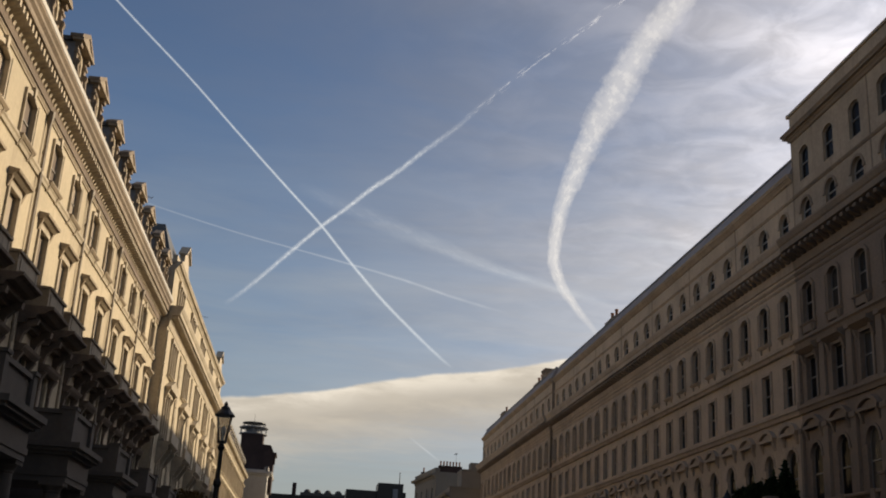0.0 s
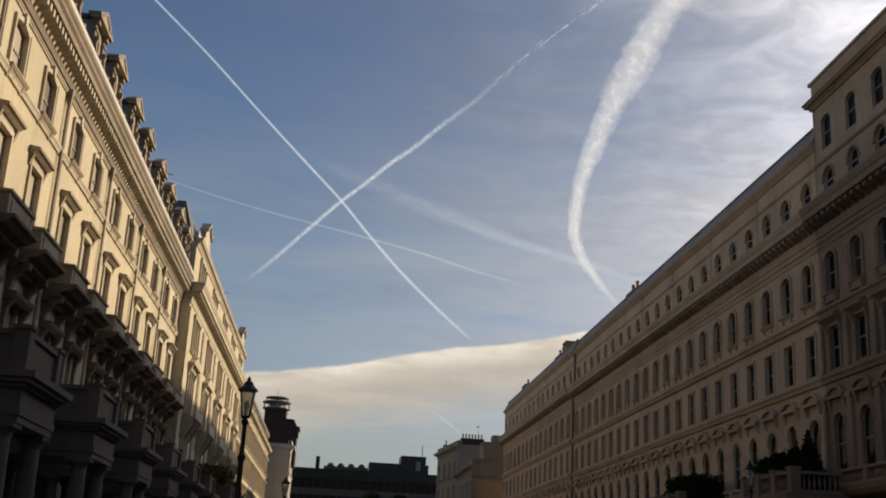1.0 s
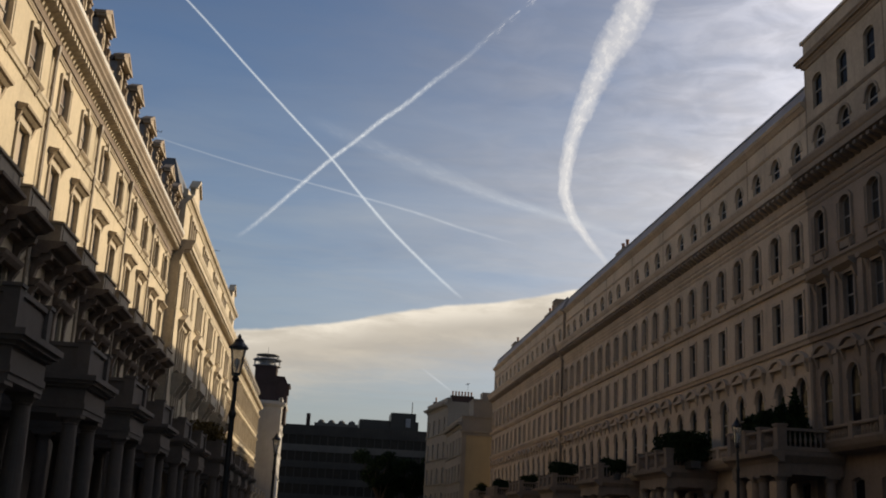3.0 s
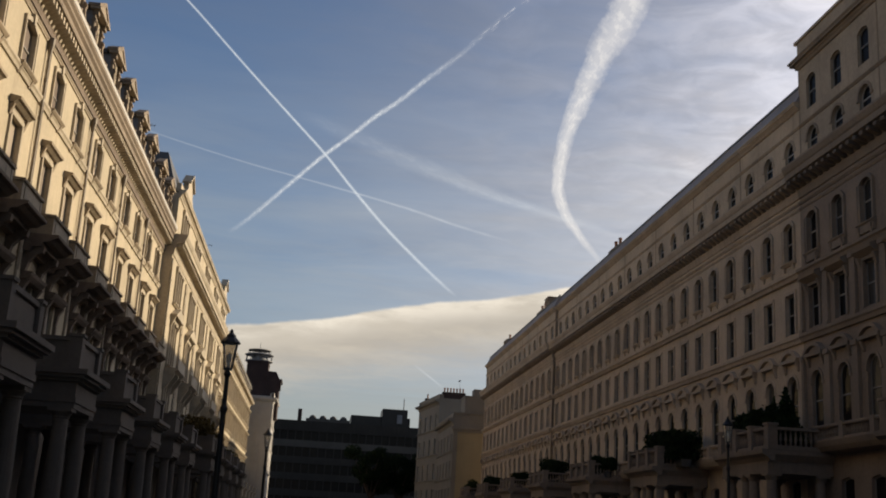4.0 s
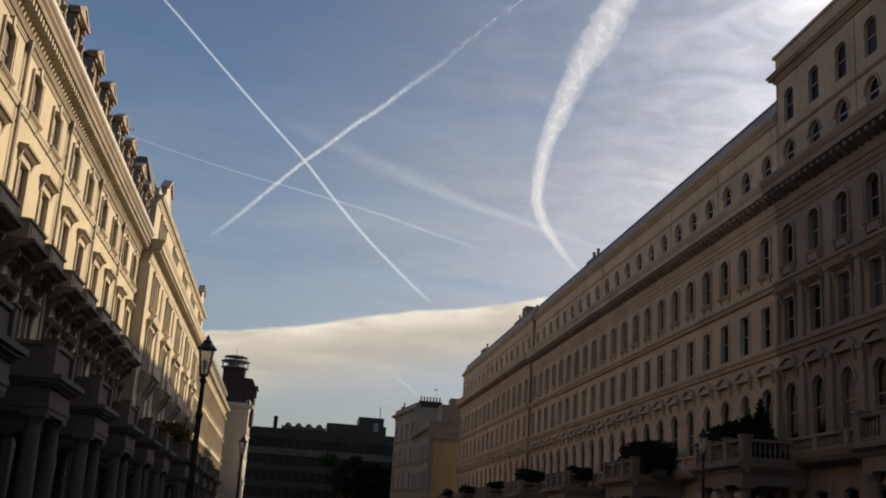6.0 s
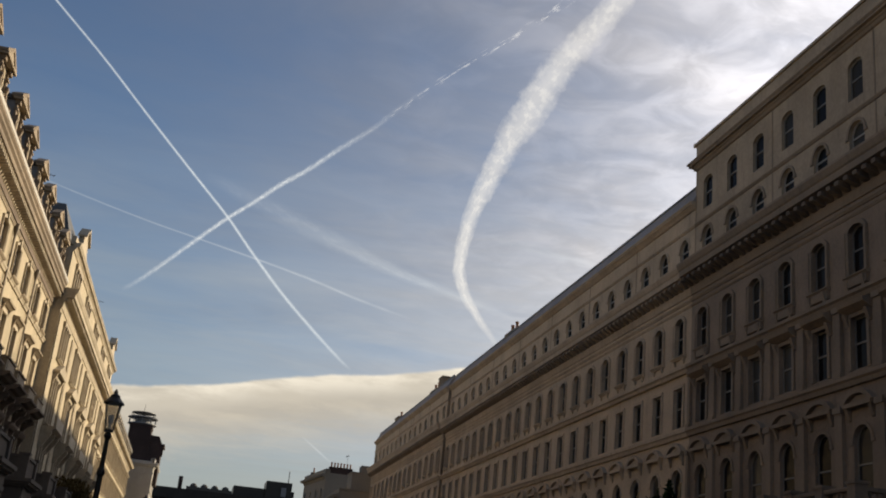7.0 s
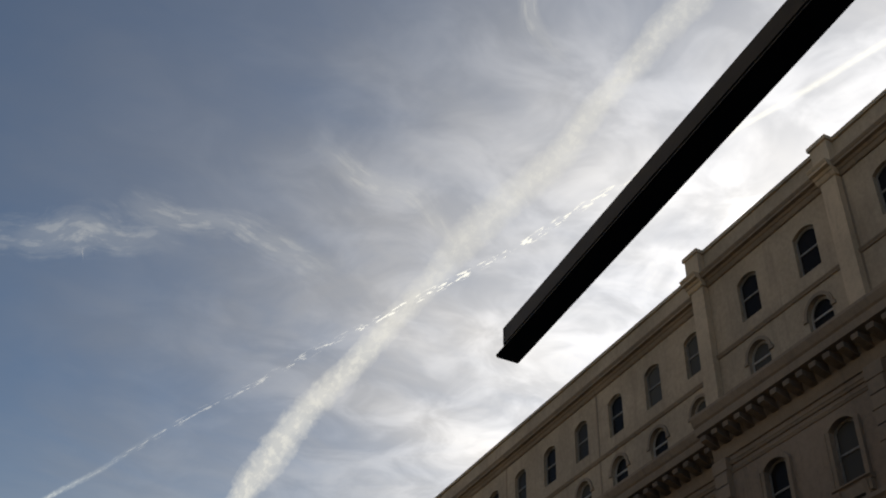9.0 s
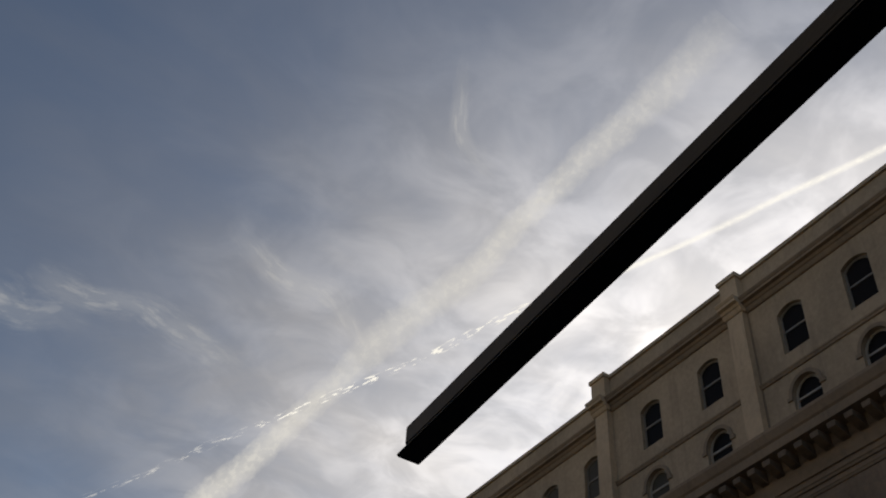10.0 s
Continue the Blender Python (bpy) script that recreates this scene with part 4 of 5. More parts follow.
def west_porch(y):
    """A projecting porch on paired columns with a solid balustrade above."""
    e = thing("entrance_porch", (WEST, y, 0), "grey stucco porch coloured dark for shade, on round columns with balcony above", "porch", "porches of the west terrace")
    hw, out = 1.75, 4.0
    g = Geo(1)
    g.box(-hw - 0.2, hw + 0.2, 0.12, 0.55, 0, out)
    for i in range(2):
        g.box(-hw - 0.1, hw + 0.1, 0.12, 0.55 - 0.15 * (i + 1), out, out + 0.32 * (i + 1))
    part("steps", g, PAVING, e)
    for d in (out - 0.42, 0.6):
        for s in (-hw + 0.3, hw - 0.3):
            g = Geo(1)
            g.box(-0.38, 0.38, 0.55, 0.8, -0.38, 0.38)
            g.turn(0, 0, [(0.37, 0.8), (0.37, 0.88), (0.31, 0.98), (0.30, 1.1), (0.295, 2.1), (0.245, Z(3.9)), (0.27, Z(3.93)), (0.27, Z(3.97)), (0.35, Z(4.08)), (0.35, Z(4.1))], 20)
            g.box(-0.38, 0.38, Z(4.1), Z(4.2), -0.38, 0.38)
            part("column", g, SHADED_PORCH, e, at=(d, s, 0))
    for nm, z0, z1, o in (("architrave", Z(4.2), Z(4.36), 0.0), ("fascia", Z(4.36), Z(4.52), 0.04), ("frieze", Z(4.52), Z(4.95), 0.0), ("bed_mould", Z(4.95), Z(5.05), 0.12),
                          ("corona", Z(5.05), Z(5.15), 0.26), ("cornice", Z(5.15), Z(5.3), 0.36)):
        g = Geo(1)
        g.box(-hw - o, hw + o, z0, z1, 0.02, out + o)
        part(nm, g, SHADED_PORCH, e)
    z0, z1 = Z(5.3), Z(6.25)
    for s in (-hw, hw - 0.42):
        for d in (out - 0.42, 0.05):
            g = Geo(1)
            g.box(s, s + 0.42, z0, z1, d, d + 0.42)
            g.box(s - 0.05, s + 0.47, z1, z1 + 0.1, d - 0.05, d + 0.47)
            part("balustrade_pier", g, SHADED_PORCH, e)
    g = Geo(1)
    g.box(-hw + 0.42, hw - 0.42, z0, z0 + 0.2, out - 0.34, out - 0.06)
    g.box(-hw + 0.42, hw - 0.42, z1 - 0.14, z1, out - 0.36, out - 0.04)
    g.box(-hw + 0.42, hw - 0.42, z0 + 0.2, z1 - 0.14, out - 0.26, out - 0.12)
    part("balustrade_front", g, SHADED_PORCH, e)
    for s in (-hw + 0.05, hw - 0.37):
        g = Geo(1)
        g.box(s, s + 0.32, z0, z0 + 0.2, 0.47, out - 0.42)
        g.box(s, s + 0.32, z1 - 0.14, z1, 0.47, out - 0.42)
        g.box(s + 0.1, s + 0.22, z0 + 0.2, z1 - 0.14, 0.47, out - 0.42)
        part("balustrade_side", g, SHADED_PORCH, e)
    g = Geo(1)
    g.box(-0.62, 0.62, 0.55, 3.4, -0.2, -0.13)
    for a, z0, z1 in ((-0.5, 0.75, 1.6), (0.06, 0.75, 1.6), (-0.5, 1.8, 3.2), (0.06, 1.8, 3.2)):
        g.box(a, a + 0.44, z0, z1, -0.13, -0.10)
    part("door", g, DOOR, e)
    return e


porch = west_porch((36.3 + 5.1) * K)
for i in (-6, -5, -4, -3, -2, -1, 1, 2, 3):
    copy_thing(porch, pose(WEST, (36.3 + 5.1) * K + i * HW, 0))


def west_block_house(width, label, gable):
    """A house of the second west block: threefold windows, attic storey and, at times, a gable."""
    e = thing("terrace_house", (-9.7 * K, 0, 0), label, "terraced house", "houses of the second west block")
    m = width / 2
    rows = ((1.0, Z(4.4), 0), (Z(6.2), Z(9.4), 0), (Z(10.6), Z(13.3), 0), (Z(14.6), Z(16.6), 0.12), (Z(18.95), Z(20.4), 0.0))
    offs = (-1.15, 0.0, 1.15)
    holes = [(m + o, z0, z1, 0.86, r) for z0, z1, r in rows for o in offs]
    g = Geo(1)
    g.wall(0, width, 0, Z(21.2), 0, holes, 0.2)
    part("front_wall", g, CREAM, e)
    g = Geo(1)
    g.box(0, width, 0, Z(20.9), -13, -0.7)
    g.box(0, 0.04, 0, Z(21.1), -0.7, -0.02)
    g.box(width - 0.04, width, 0, Z(21.1), -0.7, -0.02)
    part("body", g, CREAM_TRIM, e)
    for h in holes:
        window(e, 1, h[0], h[1], -0.13, h[3], h[2] - h[1], h[4], GREYED)
    for z0, z1 in ((Z(10.6), Z(13.3)), (Z(14.6), Z(16.6)), (Z(6.2), Z(9.4)), (Z(18.95), Z(20.4))):
        g = Geo(1)
        for o in (-1.73, -0.575, 0.575, 1.73):
            g.box(m + o - 0.11, m + o + 0.11, z0 - 0.1, z1 + 0.05, 0, 0.14)
            g.box(m + o - 0.15, m + o + 0.15, z1 - 0.1, z1 + 0.06, 0, 0.19)
        g.box(m - 1.95, m + 1.95, z1 + 0.06, z1 + 0.3, 0, 0.2)
        g.run(m - 2.0, m + 2.0, string_outline(z0 - 0.26, z0 - 0.08, 0.28))
        part("window_surround", g, CREAM_TRIM, e)
    g = Geo(1)
    g.across(0, 0.5, [(m - 2.1, Z(13.6)), (m + 2.1, Z(13.6)), (m + 2.1, Z(13.75)), (m, Z(14.35)), (m - 2.1, Z(13.75))])
    for s in (m - 2.0, m + 1.7):
        g.run(s, s + 0.3, [(0, Z(12.9)), (0.12, Z(12.95)), (0.4, Z(13.6)), (0, Z(13.6))])
    part("window_pediment", g, CREAM_TRIM, e)
    g = Geo(1)
    g.run(m - 2.2, m + 2.2, [(0, Z(9.9)), (0.7, Z(10.0)), (1.0, Z(10.2)), (1.0, Z(10.3)), (0, Z(10.3))])
    g.box(m - 2.2, m + 2.2, Z(10.3), Z(10.9), 0.82, 0.98)
    for s in (m - 2.2, m - 0.1, m + 2.0):
        g.run(s, s + 0.25, [(0, Z(8.9)), (0.2, Z(9.0)), (0.8, Z(9.8)), (0.8, Z(10.0)), (0, Z(10.0))])
    part("balcony", g, CREAM_TRIM, e)
    for s in (0.08, width - 0.5):
        for k in range(15):
            g = Geo(1)
            g.box(s, s + (0.42 if k % 2 else 0.34), 0, 0.76, 0, 0.1)
            part("quoin", g, CREAM_TRIM, e, at=(0, 0, Z(6.2) + k * 0.82))
    g = Geo(1)
    g.run(0, width, cornice_outline(Z(17.1), Z(18.4), 0.95))
    part("cornice", g, CREAM_TRIM, e)
    n = 20
    for i in range(n):
        place("modillion", shared("bm", lambda: block(1, 0.09, [(0.1, Z(17.55)), (0.66, Z(17.6)), (0.66, Z(17.82)), (0.1, Z(17.82))]), CREAM_TRIM, "modillion"), e, (0, (i + 0.5) * width / n, 0))
    g = Geo(1)
    g.run(0, width, cornice_outline(Z(20.8), Z(21.3), 0.45))
    g.box(0, width, Z(21.2), Z(21.75), -0.3, 0.05)
    part("parapet", g, CREAM_TRIM, e)
    g = Geo(1)
    g.run(0, width, [(-0.32, Z(21.2)), (-1.15, Z(23.7)), (-11.5, Z(23.7)), (-13, Z(20.9))] if gable else [(-0.7, Z(20.9)), (-4, Z(22.6)), (-12, Z(22.6)), (-13, Z(20.9))])
    part("roof", g, SLATE, e)
    if gable:
        g = Geo(1)
        g.across(-0.3, 0.12, [(m - 2.3, Z(21.7)), (m + 2.3, Z(21.7)), (m + 2.3, Z(21.9)), (m + 1.5, Z(22.2)), (m + 1.3, Z(22.7)), (m, Z(23.35)), (m - 1.3, Z(22.7)), (m - 1.5, Z(22.2)), (m - 2.3, Z(21.9))])
        part("gable", g, CREAM_TRIM, e)
        g = Geo(1)
        g.across(-0.4, 0.3, [(m - 1.5, Z(22.6)), (m, Z(23.4)), (m + 1.5, Z(22.6)), (m + 1.5, Z(22.74)), (m, Z(23.56)), (m - 1.5, Z(22.74))])
        part("gable_coping", g, CREAM_TRIM, e)
    return e


b0, b1 = 36.3 * K + 4 * HW, 108.5 * K
bw = (b1 - b0) / 5
gabled = west_block_house(bw, "cream stucco house with threefold windows and shaped gable", True)
gabled.location.y = b0
copy_thing(gabled, pose(-9.7 * K, b0 + 4 * bw, 0))
straight = west_block_house(bw, "cream stucco house with threefold windows and straight parapet", False)
straight.location.y = b0 + bw
for i in (2, 3):
    copy_thing(straight, pose(-9.7 * K, b0 + i * bw, 0))
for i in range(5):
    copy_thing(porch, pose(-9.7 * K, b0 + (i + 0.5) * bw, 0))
for i, (y, h, w) in enumerate(((0.5, 2.6, 3.0), (1.5, 2.2, 2.4), (4.5, 2.6, 2.8))):
    shrub("potted_shrub", (-9.7 * K + 2.4, b0 + y * bw, Z(5.3)), "bush", h, w, "brownish winter shrub in a tub on a porch roof", "potted plant", 71 + i, leaf=LEAF_C)
for i, s in enumerate((0.3, 0.52, 0.8)):
    chimney("chimney_stack", (-9.7 * K - 2.2, b0 + s * (b1 - b0) + 3, Z(21.6)), 1.0, 2.2, 1.6 + 0.2 * i, 4, CREAM_TRIM, "stuccoed chimney stack with clay pots on the west row")


def far_surround(side, w, h):
    g = Geo(side)
    for s0 in (-w / 2 - 0.2, w / 2):
        g.box(s0, s0 + 0.2, -0.1, h + 0.1, 0, 0.16)
    g.run(-w / 2 - 0.35, w / 2 + 0.35, [(0, h + 0.1), (0.2, h + 0.12), (0.42, h + 0.3), (0.42, h + 0.38), (0, h + 0.42)])
    g.run(-w / 2 - 0.3, w / 2 + 0.3, string_outline(-0.26, -0.08, 0.3))
    return g


def simple_house(name, x, side, width, height, bays, storeys, mat, trim, label, group, deep=10.0, ornate=False):
    """A plainer far house: rows of sash windows, a cornice and a parapet."""
    e = thing(name, (x, 0, 0), label, "house", group)
    first, pitch = width / bays / 2, width / bays
    sh = (height - 2.2) / storeys
    holes = [(first + i * pitch, 0.9 + k * sh, 0.9 + k * sh + sh * 0.62, min(1.15, pitch * 0.45), 0.0) for k in range(storeys) for i in range(bays)]
    g = Geo(side)
    g.wall(0, width, 0, height, 0, holes, 0.25)
    part("front_wall", g, mat, e)
    g = Geo(side)
    g.box(0, width, 0, height - 0.5, -deep, -0.6)
    g.box(0, 0.05, 0, height, -0.6, -0.01)
    g.box(width - 0.05, width, 0, height, -0.6, -0.01)
    part("body", g, mat, e)
    for h in holes:
        window(e, side, h[0], h[1], -0.18, h[3], h[2] - h[1], 0, WHITE)
    ww, wh = holes[0][3], sh * 0.62
    for h in holes if ornate else ():
        place("window_surround", shared(("fs", side, round(ww, 3), round(wh, 3)), lambda: far_surround(side, ww, wh), trim, "window_surround"), e, (0, h[0], h[1]))
    if ornate:
        for i in range(bays):
            d = place("dormer", None, e, (0, first + i * pitch, height))
            g = Geo(side)
            g.box(-0.7, 0.7, 0.0, 1.5, -2.5, -0.1)
            g.across(-2.5, 0.1, [(-0.85, 1.5), (0.85, 1.5), (0, 2.15)])
            part("dormer_wall", g, trim, d)
            g = Geo(side)
            g.box(-0.38, 0.38, 0.25, 1.3, -0.1, -0.08)
            part("pane", g, GLASS, d)
        g = Geo(side)
        g.run(0, width, [(-0.4, height), (-2.6, height + 2.3), (-deep, height + 2.3), (-deep, height)])
        part("mansard_roof", g, SLATE, e)
    for k in range(1, storeys):
        g = Geo(side)
        g.run(0, width, string_outline(0.9 + k * sh - 0.3, 0.9 + k * sh - 0.08, 0.2))
        part("string_course", g, trim, e)
    g = Geo(side)
    g.run(0, width, cornice_outline(height - 1.5, height - 0.75, 0.8))
    g.box(0, width, height - 0.75, height + 0.1, -0.4, 0.08)
    part("cornice", g, trim, e)
    return e


c0, c1 = b1, 172.0 * K
cw = (c1 - c0) / 8
row = simple_house("terrace_house", WEST, 1, cw, Z(19.3), 3, 5, CREAM, CREAM_TRIM, "sunlit cream stucco house in the far west row", "houses of the far west row", 10.0, True)
row.location.y = c0
for i in range(1, 8):
    copy_thing(row, pose(WEST, c0 + i * cw, 0))
for i in range(8):
    y = c0 + (i + 0.6) * cw
    e = thing("entrance_porch", (WEST, y, 0), "cream stucco porch with a small balcony", "porch", "porches of the far west row")
    g = Geo(1)
    g.box(-1.5, 1.5, Z(3.9), Z(4.7), 0.01, 2.6)
    part("entablature", g, CREAM_TRIM, e)
    g = Geo(1)
    g.run(-1.8, 1.8, [(0.01, Z(4.7)), (2.7, Z(4.7)), (2.9, Z(4.95)), (0.01, Z(4.95))])
    part("cornice", g, CREAM_TRIM, e)
    for s in (-1.15, 1.15):
        g = Geo(1)
        g.turn(s, 2.25, [(0.3, 0.1), (0.28, 1), (0.23, Z(3.75)), (0.32, Z(3.9))], 12)
        part("column", g, CREAM_TRIM, e)
    g = Geo(1)
    balusters(g, -1.5, 1.5, Z(4.95), Z(5.7), 2.5, 0.3)
    part("balustrade", g, CREAM_TRIM, e)

# pale corner house and the dark tower over it
corner = simple_house("corner_house", -6.9 * K, 1, 14.0, Z(20.6), 4, 5, CHALK, CHALK, "pale stucco corner house closing the west row", "corner houses", 9.0)
corner.location.y = 174.5 * K
g = Geo(1)
g.box(-0.12, -0.004, Z(18.2), Z(18.5), -8.9, 0.1)
g.box(-0.35, -0.004, Z(19.3), Z(19.6), -8.9, 0.3)
g.box(-0.6, -0.004, Z(19.6), Z(19.95), -8.9, 0.6)
part("end_cornice", g, CHALK, corner)
for d in (-7.6, -5.2, -2.6, -0.4):
    g = Geo(1)
    g.box(-0.14, -0.004, 0.0, Z(18.2), d, d + 0.4)
    part("end_pilaster", g, CHALK, corner)
tower = thing("roof_tower", (-10.1 * K, 181 * K, Z(18)), "dark brick roof tower with a railed platform", "tower")
g = Geo(1)
g.box(-2.4, 2.4, -1.0, 9.5, -2.0, 2.0)
for z in (6.2, 9.0):
    g.box(-2.46, 2.46, z, z + 0.25, -2.06, 2.06)
part("shaft", g, BRICK_DARK, tower)
g = Geo(1)
g.turn(0, 0, [(2.0, 9.3), (2.65, 9.62), (2.65, 9.75), (0.3, 9.76)], 16)
g.turn(0, 0, [(0.3, 10.75), (2.7, 10.76), (2.75, 10.9), (2.5, 11.0), (0.3, 11.02)], 16)
for i in range(10):
    c, d = 2.45 * math.cos(i * math.pi / 5), 2.45 * math.sin(i * math.pi / 5)
    g.box(c - 0.07, c + 0.07, 9.75, 10.76, d - 0.07, d + 0.07)
g.turn(0, 0, [(1.3, 9.76), (1.3, 10.75)], 12)
part("lookout", g, LEAD, tower)
g = Geo(1)
for i in range(12):
    g.turn(2.1 * math.cos(i * math.pi / 6), 2.1 * math.sin(i * math.pi / 6), [(0.05, 11.0), (0.05, 11.75)], 6)
g.turn(0, 0, [(2.04, 11.7), (2.16, 11.7), (2.16, 11.8), (2.04, 11.8), (2.04, 11.7)], 16)
g.turn(0, 0, [(0.06, 11.0), (0.02, 13.4)], 6)
part("railing", g, IRON, tower)
g = Geo(1)
g.run(-2.4, 3.0, [(2.01, -1.0), (4.3, -1.0), (4.3, 6.2), (3.6, 7.6), (2.01, 7.7)])
g.box(-2.6, 3.2, 5.9, 6.3, 4.2, 4.75)
g.box(-2.2, -1.0, 4.2, 5.9, 4.25, 4.6)
part("stair_housing", g, BRICK_DARK, tower)

# ---- street end ----
def office():
    """The dark office block that closes the street, with window bands and rooftop plant."""
    y, x0, x1, top = 240 * K, -34.0, 52.0, Z(22.4)
    e = thing("office_block", (0, y, 0), "dark concrete office block with window bands and rooftop plant", "office building")

    def flat(name, x0, x1, z0, z1, d0, d1, mat, label=""):
        g = Geo(1)
        g.box(d0, d1, z0, z1, x0, x1)
        return part(name, g, mat, e, label)
    flat("body", x0, x1, 0, top, 0.6, 22, CONCRETE)
    storeys = 6
    sh = (top - 1.6) / storeys
    for k in range(storeys + 1):
        flat("spandrel", x0, x1, max(0, k * sh - 0.9) if k else 0, k * sh + (0.75 if k < storeys else 1.6), 0.0, 0.6, CONCRETE_LIGHT if k == storeys - 1 else CONCRETE)
    for k in range(storeys):
        b = flat("window_band", x0, x1, k * sh + 0.75, (k + 1) * sh - 0.9, 0.4, 0.44, TINTED)
    fin = Geo(1)
    fin.box(0.1, 0.6, 0, top - 0.4, -0.12, 0.12)
    me = fin.mesh("fin", CONCRETE)
    n = 44
    for i in range(n + 1):
        place("fin", me, e, (x0 + i * (x1 - x0) / n, 0, 0))
    flat("plant_room", 8.9, 24, top, top + 2.6, 4, 14, IRON, "black plant room")
    flat("plant_room", 16.8, 23.2, top, top + 4.6, 3, 12, IRON, "black plant room")
    flat("roof_duct", 20.6, 21.8, top + 1.0, top + 3.2, 2.4, 3.0, LEAD)
    flat("chimney", -4.6, -3.6, top, top + 3.2, 3, 4.5, BRICK_DARK)
    flat("roof_kerb", -2.5, 8.6, top, top + 1.0, 3, 8, CONCRETE_LIGHT)
    for i in range(4):
        g = Geo(1)
        g.turn(0, 0, [(0.95, 0), (0.9, 0.35), (0.7, 0.7), (0.35, 0.95), (0.05, 1.02)], 14)
        part("roof_light", g, CONCRETE_LIGHT, e, "pale domed rooflight", (-0.8 + i * 2.6, 5, top + 1.0))
    g = Geo(1)
    g.turn(4, 22.2, [(0.12, top + 4.6), (0.1, top + 7.6)], 8)
    part("mast", g, IRON, e)


office()


def street_tree(at, height, spread, seed):
    """A leafy street tree: tapered trunk, forked limbs, ragged crown of leaf clumps with gaps."""
    rng = random.Random(seed)
    e = thing("street_tree", at, "dark street tree before the office block", "tree", "trees at the street end")
    bm = bmesh.new()

    def limb(a, b, r0, r1):
        q = (b - a).to_track_quat("Z", "Y")
        ring = [[bm.verts.new(p + q @ Vector((r * math.cos(k * math.tau / 7), r * math.sin(k * math.tau / 7), 0))) for k in range(7)] for p, r in ((a, r0), (b, r1))]
        for k in range(7):
            bm.faces.new((ring[0][k], ring[0][(k + 1) % 7], ring[1][(k + 1) % 7], ring[1][k]))
    fork = Vector((0.2, 0, height * 0.35))
    limb(Vector((0, 0, -0.1)), fork, 0.35, 0.24)
    tips = []
    for k in range(9):
        t = k * 2.4
        mid = fork + Vector((math.cos(t) * spread * 0.4, math.sin(t) * spread * 0.4, height * rng.uniform(0.12, 0.3)))
        tip = mid + Vector((math.cos(t + 0.4) * spread * 0.4, math.sin(t + 0.4) * spread * 0.4, height * rng.uniform(0.08, 0.25)))
        limb(fork, mid, 0.15, 0.09)
        limb(mid, tip, 0.09, 0.03)
        tips += [mid, tip]
    me = bpy.data.meshes.new("trunk")
    bm.to_mesh(me)
    bm.free()
    me.materials.append(WOOD)
    place("trunk", me, e)
    bm = bmesh.new()
    for p in tips + [fork + Vector((0, 0, height * 0.45))]:
        r = rng.uniform(0.8, 1.25) * spread * 0.3
        leaf_cloud(bm, p + Vector((0, 0, 0.3)), (r, r, r * 0.75), 420, 0.26, rng)
    me = bpy.data.meshes.new("crown")
    bm.to_mesh(me)
    bm.free()
    me.materials.append(LEAF_B)
    place("crown", me, e)


street_tree((10.5, 199.0, 0.0), 16.0, 5.0, 5)
street_tree((16.0, 203.0, 0.0), 16.0, 4.6, 6)

# pale houses beyond the side street on the east
far_pale = simple_house("far_house", 19.2, -1, 18.6, 17.2, 5, 4, PALE, PALE, "pale stucco house beyond the side street", "far east houses", 9.0)
far_pale.location.y = 152.4
g = Geo(-1)
g.box(-0.25, -0.01, 0, 14.6, -8.9, -0.62)
part("end_wall", g, YELLOW, far_pale, "pale yellow painted end wall")
g = Geo(-1)
g.box(-0.34, -0.01, 0, 14.6, -0.6, -0.02)
part("corner_pier", g, PALE, far_pale)
g = Geo(-1)
g.box(-0.38, -0.01, 14.6, 15.0, -8.95, 0.1)
g.box(-0.55, -0.01, 15.0, 15.3, -9.0, 0.3)
g.box(-0.25, -0.01, 15.3, 17.15, -8.9, -0.02)
g.box(-0.4, -0.01, 17.15, 17.35, -8.95, 0.12)
part("end_cornice", g, PALE, far_pale)
g = Geo(-1)
g.box(0.6, 5.0, 17.0, 19.6, -6.0, -1.6)
g.box(0.5, 5.1, 19.6, 19.85, -6.1, -1.5)
g.box(1.2, 3.4, 19.85, 20.9, -6.0, -2.9)
part("attic_block", g, PALE, far_pale, "stepped pale attic block")
upper = simple_house("far_house", 19.2, -1, 15.2, 21.9, 4, 5, PALE, PALE, "taller pale stucco house with chimneys, far along the street", "far east houses", 9.0)
upper.location.y = 171.2
upper.rotation_euler.z = radians(6.6)
# unseen block, added only to keep the sun off the street trees
beyond = simple_house("far_house", 23.5, -1, 38.0, 20.0, 8, 5, PALE, PALE, "unseen stucco block added to shade the street trees", "far east houses", 9.0)
beyond.location.y = 188.0
chimney("chimney_stack", (22.2, 178.0, 21.6), 3.6, 1.2, 1.5, 7, BRICK_DARK, "dark brick chimney stack with a row of pots")
chimney("chimney_stack", (18.6, 184.4, 21.6), 0.7, 0.9, 1.0, 1, BRICK_DARK, "small dark chimney at the far roof end")


def aerial(at, h, arm, label, turn=0.0):
    """A television aerial: mast, boom and elements."""
    e = thing("tv_aerial", at, label, "aerial", "roof aerials")
    e.rotation_euler.z = radians(turn)
    g = Geo(1)
    g.turn(0, 0, [(0.025, -1.0), (0.02, h)], 6)
    part("mast", g, LEAD, e)
    g = Geo(1)
    g.box(-arm * 0.3, arm * 0.7, h - 0.12, h - 0.09, -0.015, 0.015)
    for i in range(7):
        s = -arm * 0.3 + i * arm / 6
        g.box(s - 0.012, s + 0.012, h - 0.11, h - 0.085, -0.22, 0.22)
    part("elements", g, LEAD, e)


